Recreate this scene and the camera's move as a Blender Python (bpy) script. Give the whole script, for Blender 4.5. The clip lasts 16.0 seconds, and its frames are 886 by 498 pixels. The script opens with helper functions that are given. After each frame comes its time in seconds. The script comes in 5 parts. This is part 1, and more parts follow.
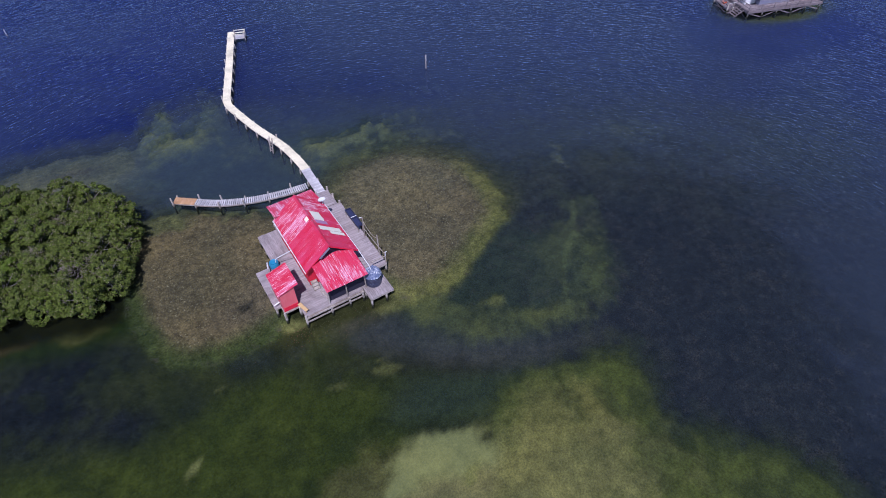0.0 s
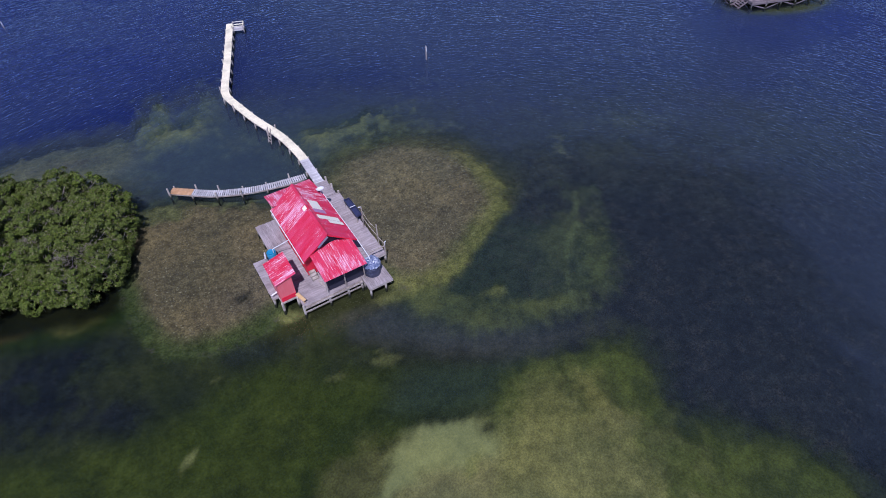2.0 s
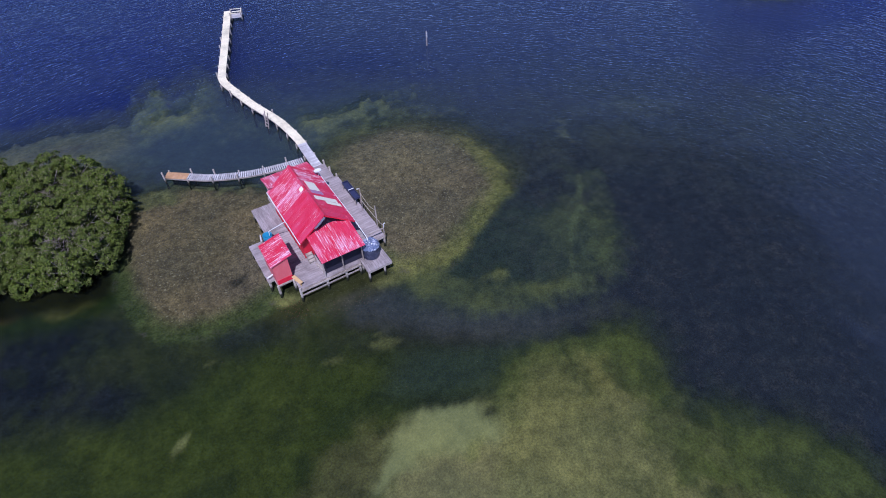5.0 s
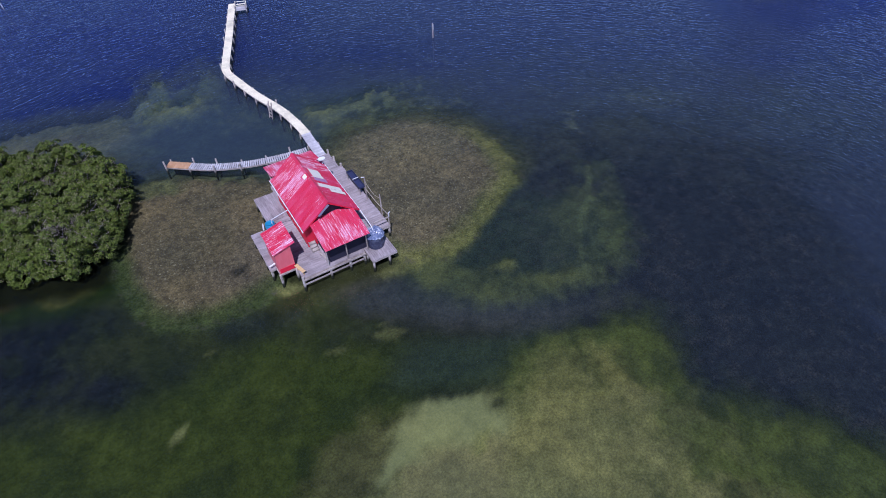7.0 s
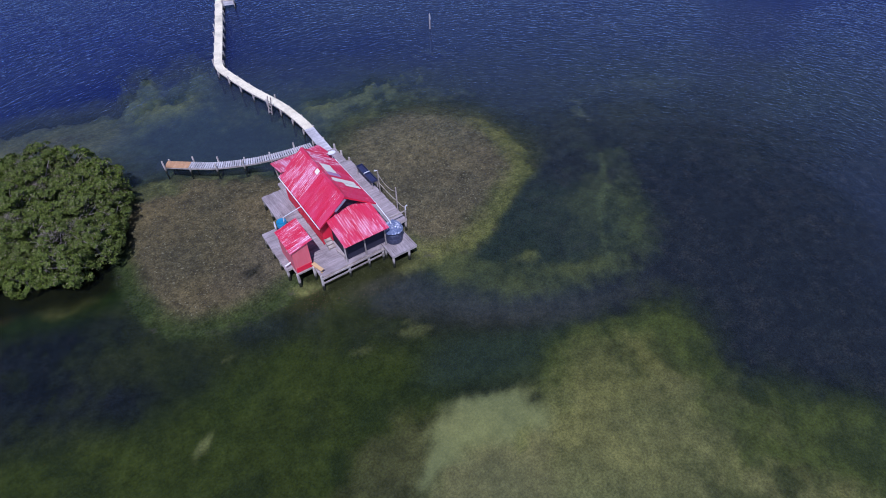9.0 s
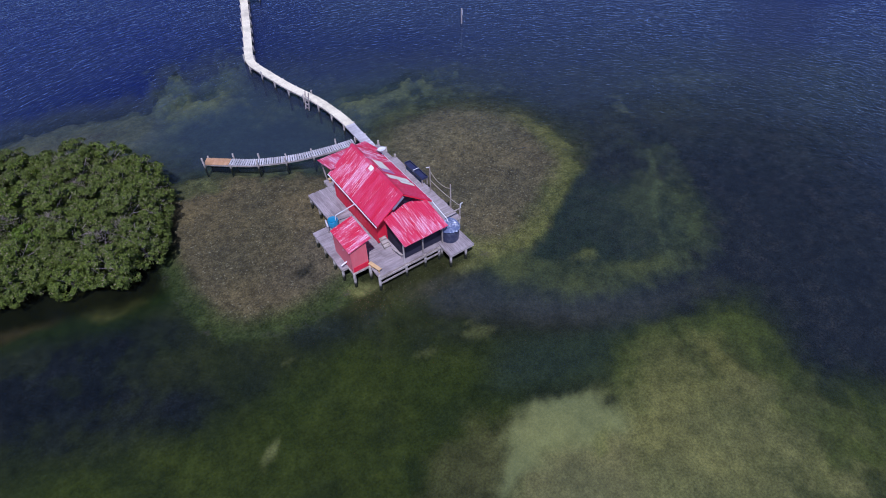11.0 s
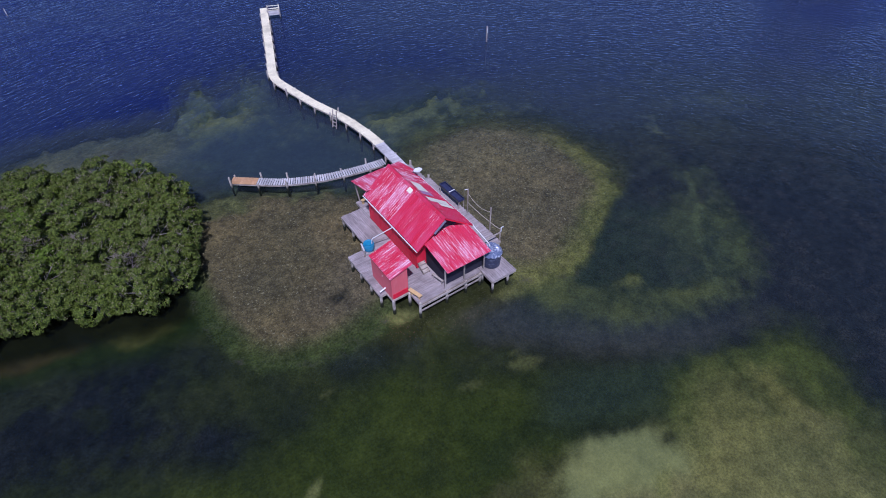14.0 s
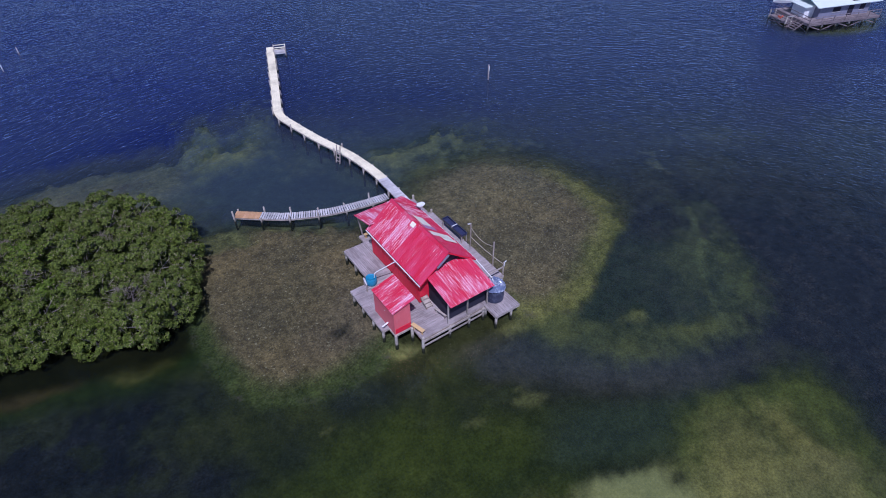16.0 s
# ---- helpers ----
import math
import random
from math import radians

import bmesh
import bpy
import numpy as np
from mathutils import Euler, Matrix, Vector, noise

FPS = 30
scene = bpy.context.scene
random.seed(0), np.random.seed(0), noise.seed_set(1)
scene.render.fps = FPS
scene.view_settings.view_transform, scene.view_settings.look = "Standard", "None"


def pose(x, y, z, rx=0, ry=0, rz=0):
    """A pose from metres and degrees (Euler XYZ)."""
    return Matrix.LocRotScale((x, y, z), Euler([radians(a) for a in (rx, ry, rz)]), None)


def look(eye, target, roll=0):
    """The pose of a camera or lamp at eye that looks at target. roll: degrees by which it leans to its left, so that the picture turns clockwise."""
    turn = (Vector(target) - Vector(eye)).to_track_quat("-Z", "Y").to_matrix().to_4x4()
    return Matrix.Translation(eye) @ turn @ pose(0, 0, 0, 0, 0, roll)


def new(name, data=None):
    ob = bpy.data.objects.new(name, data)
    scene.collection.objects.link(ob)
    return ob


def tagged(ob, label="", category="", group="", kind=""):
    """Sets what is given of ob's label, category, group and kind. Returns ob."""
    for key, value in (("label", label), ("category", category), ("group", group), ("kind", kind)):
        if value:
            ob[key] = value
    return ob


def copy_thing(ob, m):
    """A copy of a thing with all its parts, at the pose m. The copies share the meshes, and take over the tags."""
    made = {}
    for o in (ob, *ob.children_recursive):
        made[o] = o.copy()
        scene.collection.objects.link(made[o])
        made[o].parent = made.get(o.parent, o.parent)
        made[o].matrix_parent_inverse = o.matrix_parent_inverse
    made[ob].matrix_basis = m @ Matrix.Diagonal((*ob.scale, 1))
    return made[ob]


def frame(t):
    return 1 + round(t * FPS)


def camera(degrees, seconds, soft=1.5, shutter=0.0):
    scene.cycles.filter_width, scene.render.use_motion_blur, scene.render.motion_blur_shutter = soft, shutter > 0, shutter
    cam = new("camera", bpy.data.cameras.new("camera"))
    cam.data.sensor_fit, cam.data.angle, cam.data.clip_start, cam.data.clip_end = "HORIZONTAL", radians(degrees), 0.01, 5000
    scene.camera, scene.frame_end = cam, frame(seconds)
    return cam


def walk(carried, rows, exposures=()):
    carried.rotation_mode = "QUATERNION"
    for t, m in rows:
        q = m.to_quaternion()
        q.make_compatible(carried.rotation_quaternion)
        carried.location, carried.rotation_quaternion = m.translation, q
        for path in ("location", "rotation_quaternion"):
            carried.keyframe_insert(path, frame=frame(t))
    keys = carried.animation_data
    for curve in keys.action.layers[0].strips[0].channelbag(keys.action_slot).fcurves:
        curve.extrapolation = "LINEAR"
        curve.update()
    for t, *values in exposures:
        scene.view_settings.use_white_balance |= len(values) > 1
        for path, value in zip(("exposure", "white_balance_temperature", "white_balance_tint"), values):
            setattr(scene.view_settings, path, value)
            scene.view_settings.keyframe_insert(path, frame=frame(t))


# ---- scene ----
cam = camera(75.3, 16.0, soft=1.0)
PATH = [
    (0, (-5.417, -32.488, 42.288), (-4.706, -31.303, 40.842), -1.8),
    (0.5, (-5.44, -32.506, 42.061), (-4.73, -31.323, 40.613), -1.9),
    (1, (-5.437, -32.606, 41.725), (-4.729, -31.422, 40.276), -1.9),
    (1.5, (-5.436, -32.653, 41.345), (-4.728, -31.468, 39.898), -2.0),
    (2, (-5.428, -32.579, 40.947), (-4.72, -31.392, 39.502), -1.9),
    (2.5, (-5.459, -32.629, 40.55), (-4.75, -31.442, 39.104), -2.0),
    (3, (-5.452, -32.701, 40.156), (-4.746, -31.512, 38.711), -2.1),
    (3.5, (-5.445, -32.8, 39.744), (-4.739, -31.609, 38.301), -2.1),
    (4, (-5.411, -32.854, 39.383), (-4.708, -31.661, 37.94), -2.3),
    (4.5, (-5.464, -32.861, 39.078), (-4.759, -31.669, 37.635), -2.2),
    (7, (-5.771, -32.786, 36.946), (-5.072, -31.576, 35.514), -2.3),
    (7.5, (-6.13, -32.368, 36.599), (-5.415, -31.17, 35.166), -2.5),
    (8, (-6.801, -31.734, 36.265), (-6.066, -30.55, 34.831), -2.4),
    (8.5, (-7.592, -30.979, 35.894), (-6.841, -29.806, 34.459), -2.2),
    (9, (-8.395, -30.178, 35.6), (-7.636, -29.012, 34.163), -2.1),
    (11.5, (-12.988, -25.56, 34.733), (-12.204, -24.415, 33.294), -1.2),
    (12, (-13.49, -24.717, 34.693), (-12.699, -23.575, 33.254), -0.8),
    (12.5, (-13.709, -23.836, 34.632), (-12.917, -22.697, 33.191), -0.8),
    (13, (-13.84, -23.14, 34.493), (-13.05, -21.999, 33.053), -0.8),
    (13.5, (-13.943, -22.827, 34.392), (-13.15, -21.679, 32.959), -0.7),
    (14, (-14.0, -22.928, 34.266), (-13.195, -21.757, 32.859), -0.8),
    (14.5, (-14.074, -22.961, 34.139), (-13.253, -21.766, 32.761), -0.7),
    (15, (-14.104, -22.97, 34.076), (-13.27, -21.754, 32.725), -0.7),
    (15.5, (-14.096, -22.914, 34.064), (-13.251, -21.682, 32.734), -0.7),
    (16, (-14.096, -22.75, 34.084), (-13.244, -21.509, 32.766), -0.7),
]
walk(cam, [(t, look(eye, target, roll)) for t, eye, target, roll in PATH],
     [(0.0, 0.10, 5400, 28), (8.0, 0.02, 5130, 29), (16.0, -0.11, 5150, 30)])

# ---- light ----
SUN_AZ, SUN_EL = radians(240), radians(59)      # azimuth counted from +x towards +y, where the sun stands
world = bpy.data.worlds.new("world")
scene.world = world
world.use_nodes = True
wn = world.node_tree.nodes
sky = wn.new("ShaderNodeTexSky")
sky.sky_type = "NISHITA"
sky.sun_disc = False
sky.sun_elevation = SUN_EL
sky.sun_rotation = radians(90) - SUN_AZ
sky.ozone_density = 3.0
sky.dust_density = 0.2
wn["Background"].inputs["Strength"].default_value = 0.08
world.node_tree.links.new(sky.outputs[0], wn["Background"].inputs[0])
sun_data = bpy.data.lights.new("sun", "SUN")
sun_data.energy, sun_data.angle, sun_data.color = 4.3, radians(0.53), (1.0, 0.95, 0.88)
sun = new("sun", sun_data)
sun_dir = Vector((math.cos(SUN_AZ) * math.cos(SUN_EL), math.sin(SUN_AZ) * math.cos(SUN_EL), math.sin(SUN_EL)))
sun.matrix_world = look(sun_dir * 200, (0, 0, 0))


# ---- materials ----
class Nodes:
    """A small hand for building node materials."""

    def __init__(self, name):
        self.mat = bpy.data.materials.new(name)
        self.mat.use_nodes = True
        self.t = self.mat.node_tree
        self.bsdf = self.t.nodes["Principled BSDF"]
        self.out = self.t.nodes["Material Output"]

    def n(self, kind, **props):
        node = self.t.nodes.new(kind)
        for k, v in props.items():
            if k == "operation":
                node.operation = v
            elif k == "data_type":
                node.data_type = v
            elif k == "blend_type":
                node.blend_type = v
            elif k == "attribute_name":
                node.attribute_name = v
        return node

    def link(self, a, b):
        self.t.links.new(a, b)

    def value(self, socket, v):
        if hasattr(v, "is_linked"):
            self.link(v, socket)
        else:
            socket.default_value = v

    def coords(self, scale=(1, 1, 1), rot=(0, 0, 0), which="Object"):
        tc, mp = self.n("ShaderNodeTexCoord"), self.n("ShaderNodeMapping")
        mp.inputs["Scale"].default_value = scale
        mp.inputs["Rotation"].default_value = rot
        self.link(tc.outputs[which], mp.inputs[0])
        return mp.outputs[0]

    def world(self):
        return self.n("ShaderNodeNewGeometry").outputs["Position"]

    def shift(self, vec):
        """Moves a texture by an amount of the object's own, so that alike pieces differ."""
        m = self.n("ShaderNodeVectorMath", operation="ADD")
        self.link(vec, m.inputs[0])
        self.link(self.math("MULTIPLY", self.random(), 61.7), m.inputs[1])
        return m.outputs[0]

    def noise(self, vec, scale, detail=3.0, rough=0.55, dist=0.0):
        nz = self.n("ShaderNodeTexNoise")
        self.link(vec, nz.inputs["Vector"])
        nz.inputs["Scale"].default_value, nz.inputs["Detail"].default_value = scale, detail
        nz.inputs["Roughness"].default_value, nz.inputs["Distortion"].default_value = rough, dist
        return nz.outputs[0]

    def ramp(self, x, lo, hi, a=0.0, b=1.0):
        m = self.n("ShaderNodeMapRange")
        self.value(m.inputs[0], x)
        for i, v in zip((1, 2, 3, 4), (lo, hi, a, b)):
            m.inputs[i].default_value = v
        return m.outputs[0]

    def math(self, op, a, b=0.0):
        m = self.n("ShaderNodeMath", operation=op)
        self.value(m.inputs[0], a)
        self.value(m.inputs[1], b)
        return m.outputs[0]

    def mix(self, fac, a, b, blend="MIX"):
        m = self.n("ShaderNodeMix", data_type="RGBA", blend_type=blend)
        self.value(m.inputs[0], fac)
        self.value(m.inputs[6], a if hasattr(a, "is_linked") else (*a, 1))
        self.value(m.inputs[7], b if hasattr(b, "is_linked") else (*b, 1))
        return m.outputs[2]

    def random(self):
        return self.n("ShaderNodeObjectInfo").outputs["Random"]

    def island(self):
        return self.n("ShaderNodeNewGeometry").outputs["Random Per Island"]

    def bump(self, height, strength, distance=0.02, target=None):
        b = self.n("ShaderNodeBump")
        b.inputs["Strength"].default_value, b.inputs["Distance"].default_value = strength, distance
        self.link(height, b.inputs["Height"])
        if target is None:
            self.link(b.outputs[0], self.bsdf.inputs["Normal"])
        return b.outputs[0]

    def done(self, color, rough=0.6, metal=0.0, spec=0.5):
        self.value(self.bsdf.inputs["Base Color"], color if hasattr(color, "is_linked") else (*color, 1))
        self.value(self.bsdf.inputs["Roughness"], rough)
        self.bsdf.inputs["Metallic"].default_value = metal
        self.bsdf.inputs["Specular IOR Level"].default_value = spec
        return self.mat


def red_metal(name, streak, chalk=0.5, flecks=0.45):
    """Faded red paint on ribbed roof metal; chalky wear and painted-in rib highlights run down the slope (streak: 0
    along x, 1 along y).
    """
    k = Nodes(name)
    fine = (0.42, 15.0, 0.3) if streak == 0 else (15.0, 0.42, 0.3)
    wide = (0.5, 1.4, 0.5) if streak == 0 else (1.4, 0.5, 0.5)
    s = k.noise(k.shift(k.coords(fine)), 1.6, 3.0, 0.6)
    w = k.noise(k.shift(k.coords(wide)), 0.9, 2.0)
    g = k.noise(k.shift(k.coords()), 9.0, 4.0, 0.7)
    cut = 1.17 + 0.5 * flecks - 0.2 * chalk
    scratches = k.ramp(k.math("ADD", k.math("ADD", s, k.math("MULTIPLY", w, 0.75)), k.math("MULTIPLY", g, flecks)), cut, cut + 0.26)
    axis_pick = k.n("ShaderNodeSeparateXYZ")
    k.link(k.coords(), axis_pick.inputs[0])
    # pale dashes on the rib tops: highlights painted in along with chalky wear
    rib = k.ramp(k.math("COSINE", k.math("MULTIPLY", axis_pick.outputs[1 - streak], math.tau / 0.21)), -0.72, -0.98)
    dash = k.noise(k.shift(k.coords((0.8, 4.2, 0.3) if streak == 0 else (4.2, 0.8, 0.3))), 1.5, 2.0, 0.6)
    dash_mask = k.ramp(k.math("ADD", dash, k.math("MULTIPLY", w, 0.5)), 0.99 - 0.16 * chalk, 1.07 - 0.16 * chalk)
    rib_highlights = k.math("MULTIPLY", rib, dash_mask)
    fade = k.ramp(k.noise(k.shift(k.coords(wide)), 0.6, 3.0), 0.35, 0.70)
    base = k.mix(fade, (0.52, 0.012, 0.045), (0.57, 0.040, 0.110))
    base = k.mix(k.math("MULTIPLY", k.random(), 0.35), base, (0.50, 0.020, 0.050))
    base = k.mix(k.math("MULTIPLY", k.ramp(w, 0.45, 0.75), 0.12 + 0.16 * chalk), base, (0.64, 0.20, 0.32))
    col = k.mix(k.math("MULTIPLY", scratches, 0.62), base, (0.76, 0.58, 0.70))
    col = k.mix(k.math("MULTIPLY", rib_highlights, 0.85), col, (0.80, 0.72, 0.78))
    k.bump(g, 0.15, 0.01)
    return k.done(col, k.ramp(g, 0.3, 0.7, 0.38, 0.6), 0.0, 0.5)


def paint(name, color, wear=(0.4, 0.35, 0.3), amount=0.25, rough=0.6, grain=(1, 1, 1), scale=4.0):
    k = Nodes(name)
    a = k.noise(k.coords(grain), scale, 4.0, 0.65)
    b = k.noise(k.coords(), 0.7, 2.0)
    c = k.mix(k.ramp(a, 0.5, 0.8, 0.0, amount), color, wear)
    c = k.mix(k.ramp(b, 0.3, 0.75, 0.0, 0.25), c, tuple(0.6 * v for v in color))
    k.bump(a, 0.2, 0.01)
    return k.done(c, rough)


def weathered(name, dark, light, grain=(1, 12, 12), vary=0.6, rough=0.85):
    """Grey, weathered timber, each piece of a tone of its own; grain: stretch of the fibres."""
    k = Nodes(name)
    f = k.noise(k.shift(k.coords(grain)), 1.3, 4.0, 0.6)
    p = k.noise(k.shift(k.coords()), 0.9, 3.0)
    c = k.mix(k.ramp(f, 0.3, 0.7), dark, light)
    c = k.mix(k.math("MULTIPLY", k.random(), vary), c, tuple(0.45 * v for v in dark))
    stain = k.noise(k.world(), 0.55, 4.0, 0.65)
    c = k.mix(k.ramp(stain, 0.45, 0.68, 0.0, 0.55), c, tuple(0.5 * v for v in dark))
    c = k.mix(k.ramp(p, 0.5, 0.8, 0.0, 0.35), c, tuple(0.5 * a + 0.5 * b for a, b in zip(light, (0.55, 0.5, 0.5))))
    k.bump(f, 0.4, 0.01)
    return k.done(c, rough, 0.0, 0.2)


def piling_wood():
    k = Nodes("piling_timber")
    f = k.noise(k.coords((6, 6, 0.6)), 2.0, 4.0)
    wet = k.noise(k.coords(), 2.0, 2.0)
    c = k.mix(k.ramp(f, 0.3, 0.7), (0.25, 0.21, 0.175), (0.62, 0.555, 0.48))
    c = k.mix(k.ramp(wet, 0.5, 0.75, 0, 0.6), c, (0.10, 0.09, 0.06))
    sep = k.n("ShaderNodeSeparateXYZ")
    k.link(k.coords(), sep.inputs[0])
    weed = k.ramp(k.math("ADD", sep.outputs[2], k.math("MULTIPLY", k.math("SUBTRACT", wet, 0.5), 0.5)), 0.88, 0.50)
    c = k.mix(weed, c, (0.020, 0.022, 0.012))
    k.bump(f, 0.4, 0.02)
    return k.done(c, 0.85, 0.0, 0.2)


def leaf_material():
    k = Nodes("mangrove_leaf")
    i = k.island()
    c = k.mix(i, (0.008, 0.023, 0.001), (0.154, 0.198, 0.025))
    tree = k.random()
    c = k.mix(k.math("MULTIPLY", tree, 0.55), c, (0.080, 0.096, 0.024))
    c = k.mix(k.ramp(tree, 0.90, 0.93, 0.0, 0.5), c, (0.10, 0.17, 0.010))
    c = k.mix(k.ramp(i, 0.95, 0.96), c, (0.20, 0.17, 0.11))
    return k.done(c, 0.5, 0.0, 0.16)


def bed_material():
    k = Nodes("seabed")
    a = k.n("ShaderNodeAttribute", attribute_name="bed")
    rub = k.n("ShaderNodeAttribute", attribute_name="rubble").outputs["Fac"]
    co = k.coords()
    n1 = k.noise(co, 0.45, 4.0, 0.55)
    n2 = k.noise(co, 1.5, 4.0, 0.66)
    n3 = k.noise(co, 0.13, 3.0, 0.5)
    n4 = k.noise(co, 6.5, 3.0, 0.7)
    n5 = k.noise(co, 0.95, 4.0, 0.66)
    plain = k.math("MINIMUM", k.math("ADD", rub, 1.0), 1.0)
    calm = k.ramp(rub, -1.0, -0.35)
    tufts = k.ramp(k.math("ABSOLUTE", rub), 0.25, 0.05)

    def vary(c, n, lo, hi, dark, light, amount=1.0):
        return k.mix(amount, c, k.mix(1.0, c, k.mix(k.ramp(n, lo, hi), dark, light), "MULTIPLY"))

    c = vary(a.outputs["Color"], n1, 0.34, 0.66, (0.80, 0.82, 0.85), (1.18, 1.18, 1.13), calm)
    c = vary(c, n3, 0.35, 0.65, (0.84, 0.87, 0.90), (1.15, 1.10, 1.0))
    c = vary(c, n2, 0.34, 0.68, (0.66, 0.67, 0.68), (1.34, 1.33, 1.27), plain)
    c = vary(c, n4, 0.36, 0.66, (0.62, 0.62, 0.62), (1.42, 1.42, 1.37), plain)
    # brown tufts scattered over the dark grass
    c = k.mix(k.math("MULTIPLY", k.math("MULTIPLY", k.ramp(n5, 0.50, 0.68), k.ramp(n4, 0.40, 0.60)), tufts), c, (0.082, 0.066, 0.060))
    pos_rub = k.math("MAXIMUM", rub, 0.0)
    speck = k.math("MULTIPLY", k.ramp(k.noise(co, 4.6, 1.0, 0.8), 0.66, 0.72), pos_rub)
    c = k.mix(k.math("MULTIPLY", speck, 0.5), c, (0.42, 0.38, 0.27))
    gap = k.math("MULTIPLY", k.ramp(k.noise(co, 3.1, 3.0, 0.7), 0.33, 0.27), pos_rub)
    c = k.mix(gap, c, (0.03, 0.03, 0.02))
    k.bump(n2, 0.3, 0.1)
    return k.done(c, 0.95, 0.0, 0.0)


def water_material():
    k = Nodes("sea_water")
    t = k.n("ShaderNodeAttribute", attribute_name="murk").outputs["Fac"]
    pos = k.n("ShaderNodeSeparateXYZ")
    k.link(k.coords(), pos.inputs[0])
    dx, dy = k.math("SUBTRACT", pos.outputs[0], 9.5), k.math("SUBTRACT", pos.outputs[1], -24.0)
    far_off = k.math("SQRT", k.math("ADD", k.math("MULTIPLY", dx, dx), k.math("MULTIPLY", dy, dy)))
    bend = k.math("MULTIPLY", k.math("ARCTAN2", dx, dy), 70.0)     # crests bow round the shallows

    def crests(along, between, scale, detail, warp):
        c = k.n("ShaderNodeCombineXYZ")
        k.link(k.math("MULTIPLY", bend, along), c.inputs[0])
        k.link(k.math("MULTIPLY", far_off, between), c.inputs[1])
        return k.noise(c.outputs[0], scale, detail, 0.55, warp)

    chop = crests(0.90, 2.3, 1.0, 1.0, 0.6)
    rip = crests(0.9, 1.8, 3.0, 1.5, 0.5)
    calm = k.n("ShaderNodeAttribute", attribute_name="chop").outputs["Fac"]
    h = k.math("MULTIPLY", k.math("ADD", chop, k.math("MULTIPLY", rip, 0.30)), calm)
    nrm = k.bump(h, 1.0, 0.15, target=1)
    clear = k.n("ShaderNodeBsdfTransparent")
    k.link(k.mix(k.ramp(t, 0.06, 0.42), (0.96, 0.98, 0.93), (0.50, 0.62, 0.52)), clear.inputs[0])
    deep = k.n("ShaderNodeBsdfDiffuse")
    # broad sky glare on the open water, painted as a lighter band of colour
    glare_band = k.math("MULTIPLY", k.ramp(pos.outputs[0], 4.0, 34.0), k.ramp(pos.outputs[0], 96.0, 60.0))
    patch = k.math("ADD", k.math("MULTIPLY", k.ramp(k.noise(k.coords(), 0.05, 3.0), 0.35, 0.65), 0.5), k.math("MULTIPLY", glare_band, 0.8))
    blue = k.mix(patch, (0.009, 0.014, 0.074), (0.028, 0.040, 0.084))
    slate = k.mix(k.ramp(t, 0.18, 0.33), (0.009, 0.012, 0.011), (0.046, 0.060, 0.090))
    k.link(k.mix(k.ramp(t, 0.40, 0.68), slate, blue), deep.inputs[0])
    k.link(nrm, deep.inputs["Normal"])
    body = k.n("ShaderNodeMixShader")
    k.link(t, body.inputs[0])
    k.link(clear.outputs[0], body.inputs[1])
    k.link(deep.outputs[0], body.inputs[2])
    gloss = k.n("ShaderNodeBsdfGlossy")
    gloss.inputs["Color"].default_value = (0.70, 0.78, 0.95, 1)
    gloss.inputs["Roughness"].default_value = 0.22
    k.link(nrm, gloss.inputs["Normal"])
    fres = k.n("ShaderNodeFresnel")
    fres.inputs[0].default_value = 1.21
    k.link(nrm, fres.inputs["Normal"])
    top = k.n("ShaderNodeMixShader")
    k.link(fres.outputs[0], top.inputs[0])
    k.link(body.outputs[0], top.inputs[1])
    k.link(gloss.outputs[0], top.inputs[2])
    k.link(top.outputs[0], k.out.inputs[0])
    return k.mat


ROOF_X = red_metal("red_roof_metal", 0, 0.62)
ROOF_WORN = red_metal("chalky_roof_metal", 0, 1.45)
ROOF_LEAN = red_metal("streaked_roof_metal", 0, 1.30)
ROOF_SPECKLED = red_metal("speckled_roof_metal", 0, 1.25, 1.2)
RED_WALL = paint("red_wall_paint", (0.68, 0.012, 0.042), (0.6, 0.15, 0.12), 0.2, 0.55, (6, 6, 0.6), 1.5)
FADED_RED = paint("faded_red_paint", (0.66, 0.125, 0.140), (0.70, 0.30, 0.30), 0.3, 0.65, (5, 5, 0.5), 1.5)
WHITE = paint("white_paint", (0.78, 0.77, 0.76), (0.5, 0.48, 0.46), 0.3, 0.5)
CREAM = paint("cream_panel", (0.80, 0.75, 0.60), (0.6, 0.5, 0.5), 0.35, 0.5)
PLASTIC_WHITE = paint("white_plastic", (0.74, 0.74, 0.74), (0.5, 0.48, 0.46), 0.15, 0.4)
GREY_DECK = weathered("grey_deck_timber", (0.255, 0.212, 0.205), (0.45, 0.392, 0.392), (0.8, 9, 9), 0.34)
GREY_BEAM = weathered("grey_beam_timber", (0.26, 0.215, 0.18), (0.52, 0.45, 0.395), (2, 2, 2), 0.3)
DOCK_WOOD = weathered("bleached_dock_timber", (0.46, 0.43, 0.43), (0.74, 0.71, 0.71), (0.8, 9, 9), 0.5)
PALE_PIER = weathered("pale_pier_boards", (0.68, 0.60, 0.41), (0.86, 0.79, 0.57), (0.8, 9, 9), 0.10)
DULL_TIMBER = weathered("dull_mauve_timber", (0.15, 0.12, 0.125), (0.30, 0.25, 0.255), (2, 2, 2), 0.4)
NEW_WOOD = weathered("new_orange_timber", (0.50, 0.26, 0.12), (0.68, 0.42, 0.22), (0.8, 9, 9), 0.35)
YELLOW_WOOD = weathered("raw_yellow_timber", (0.55, 0.35, 0.14), (0.72, 0.50, 0.24), (0.8, 9, 9), 0.2)
PILE = piling_wood()
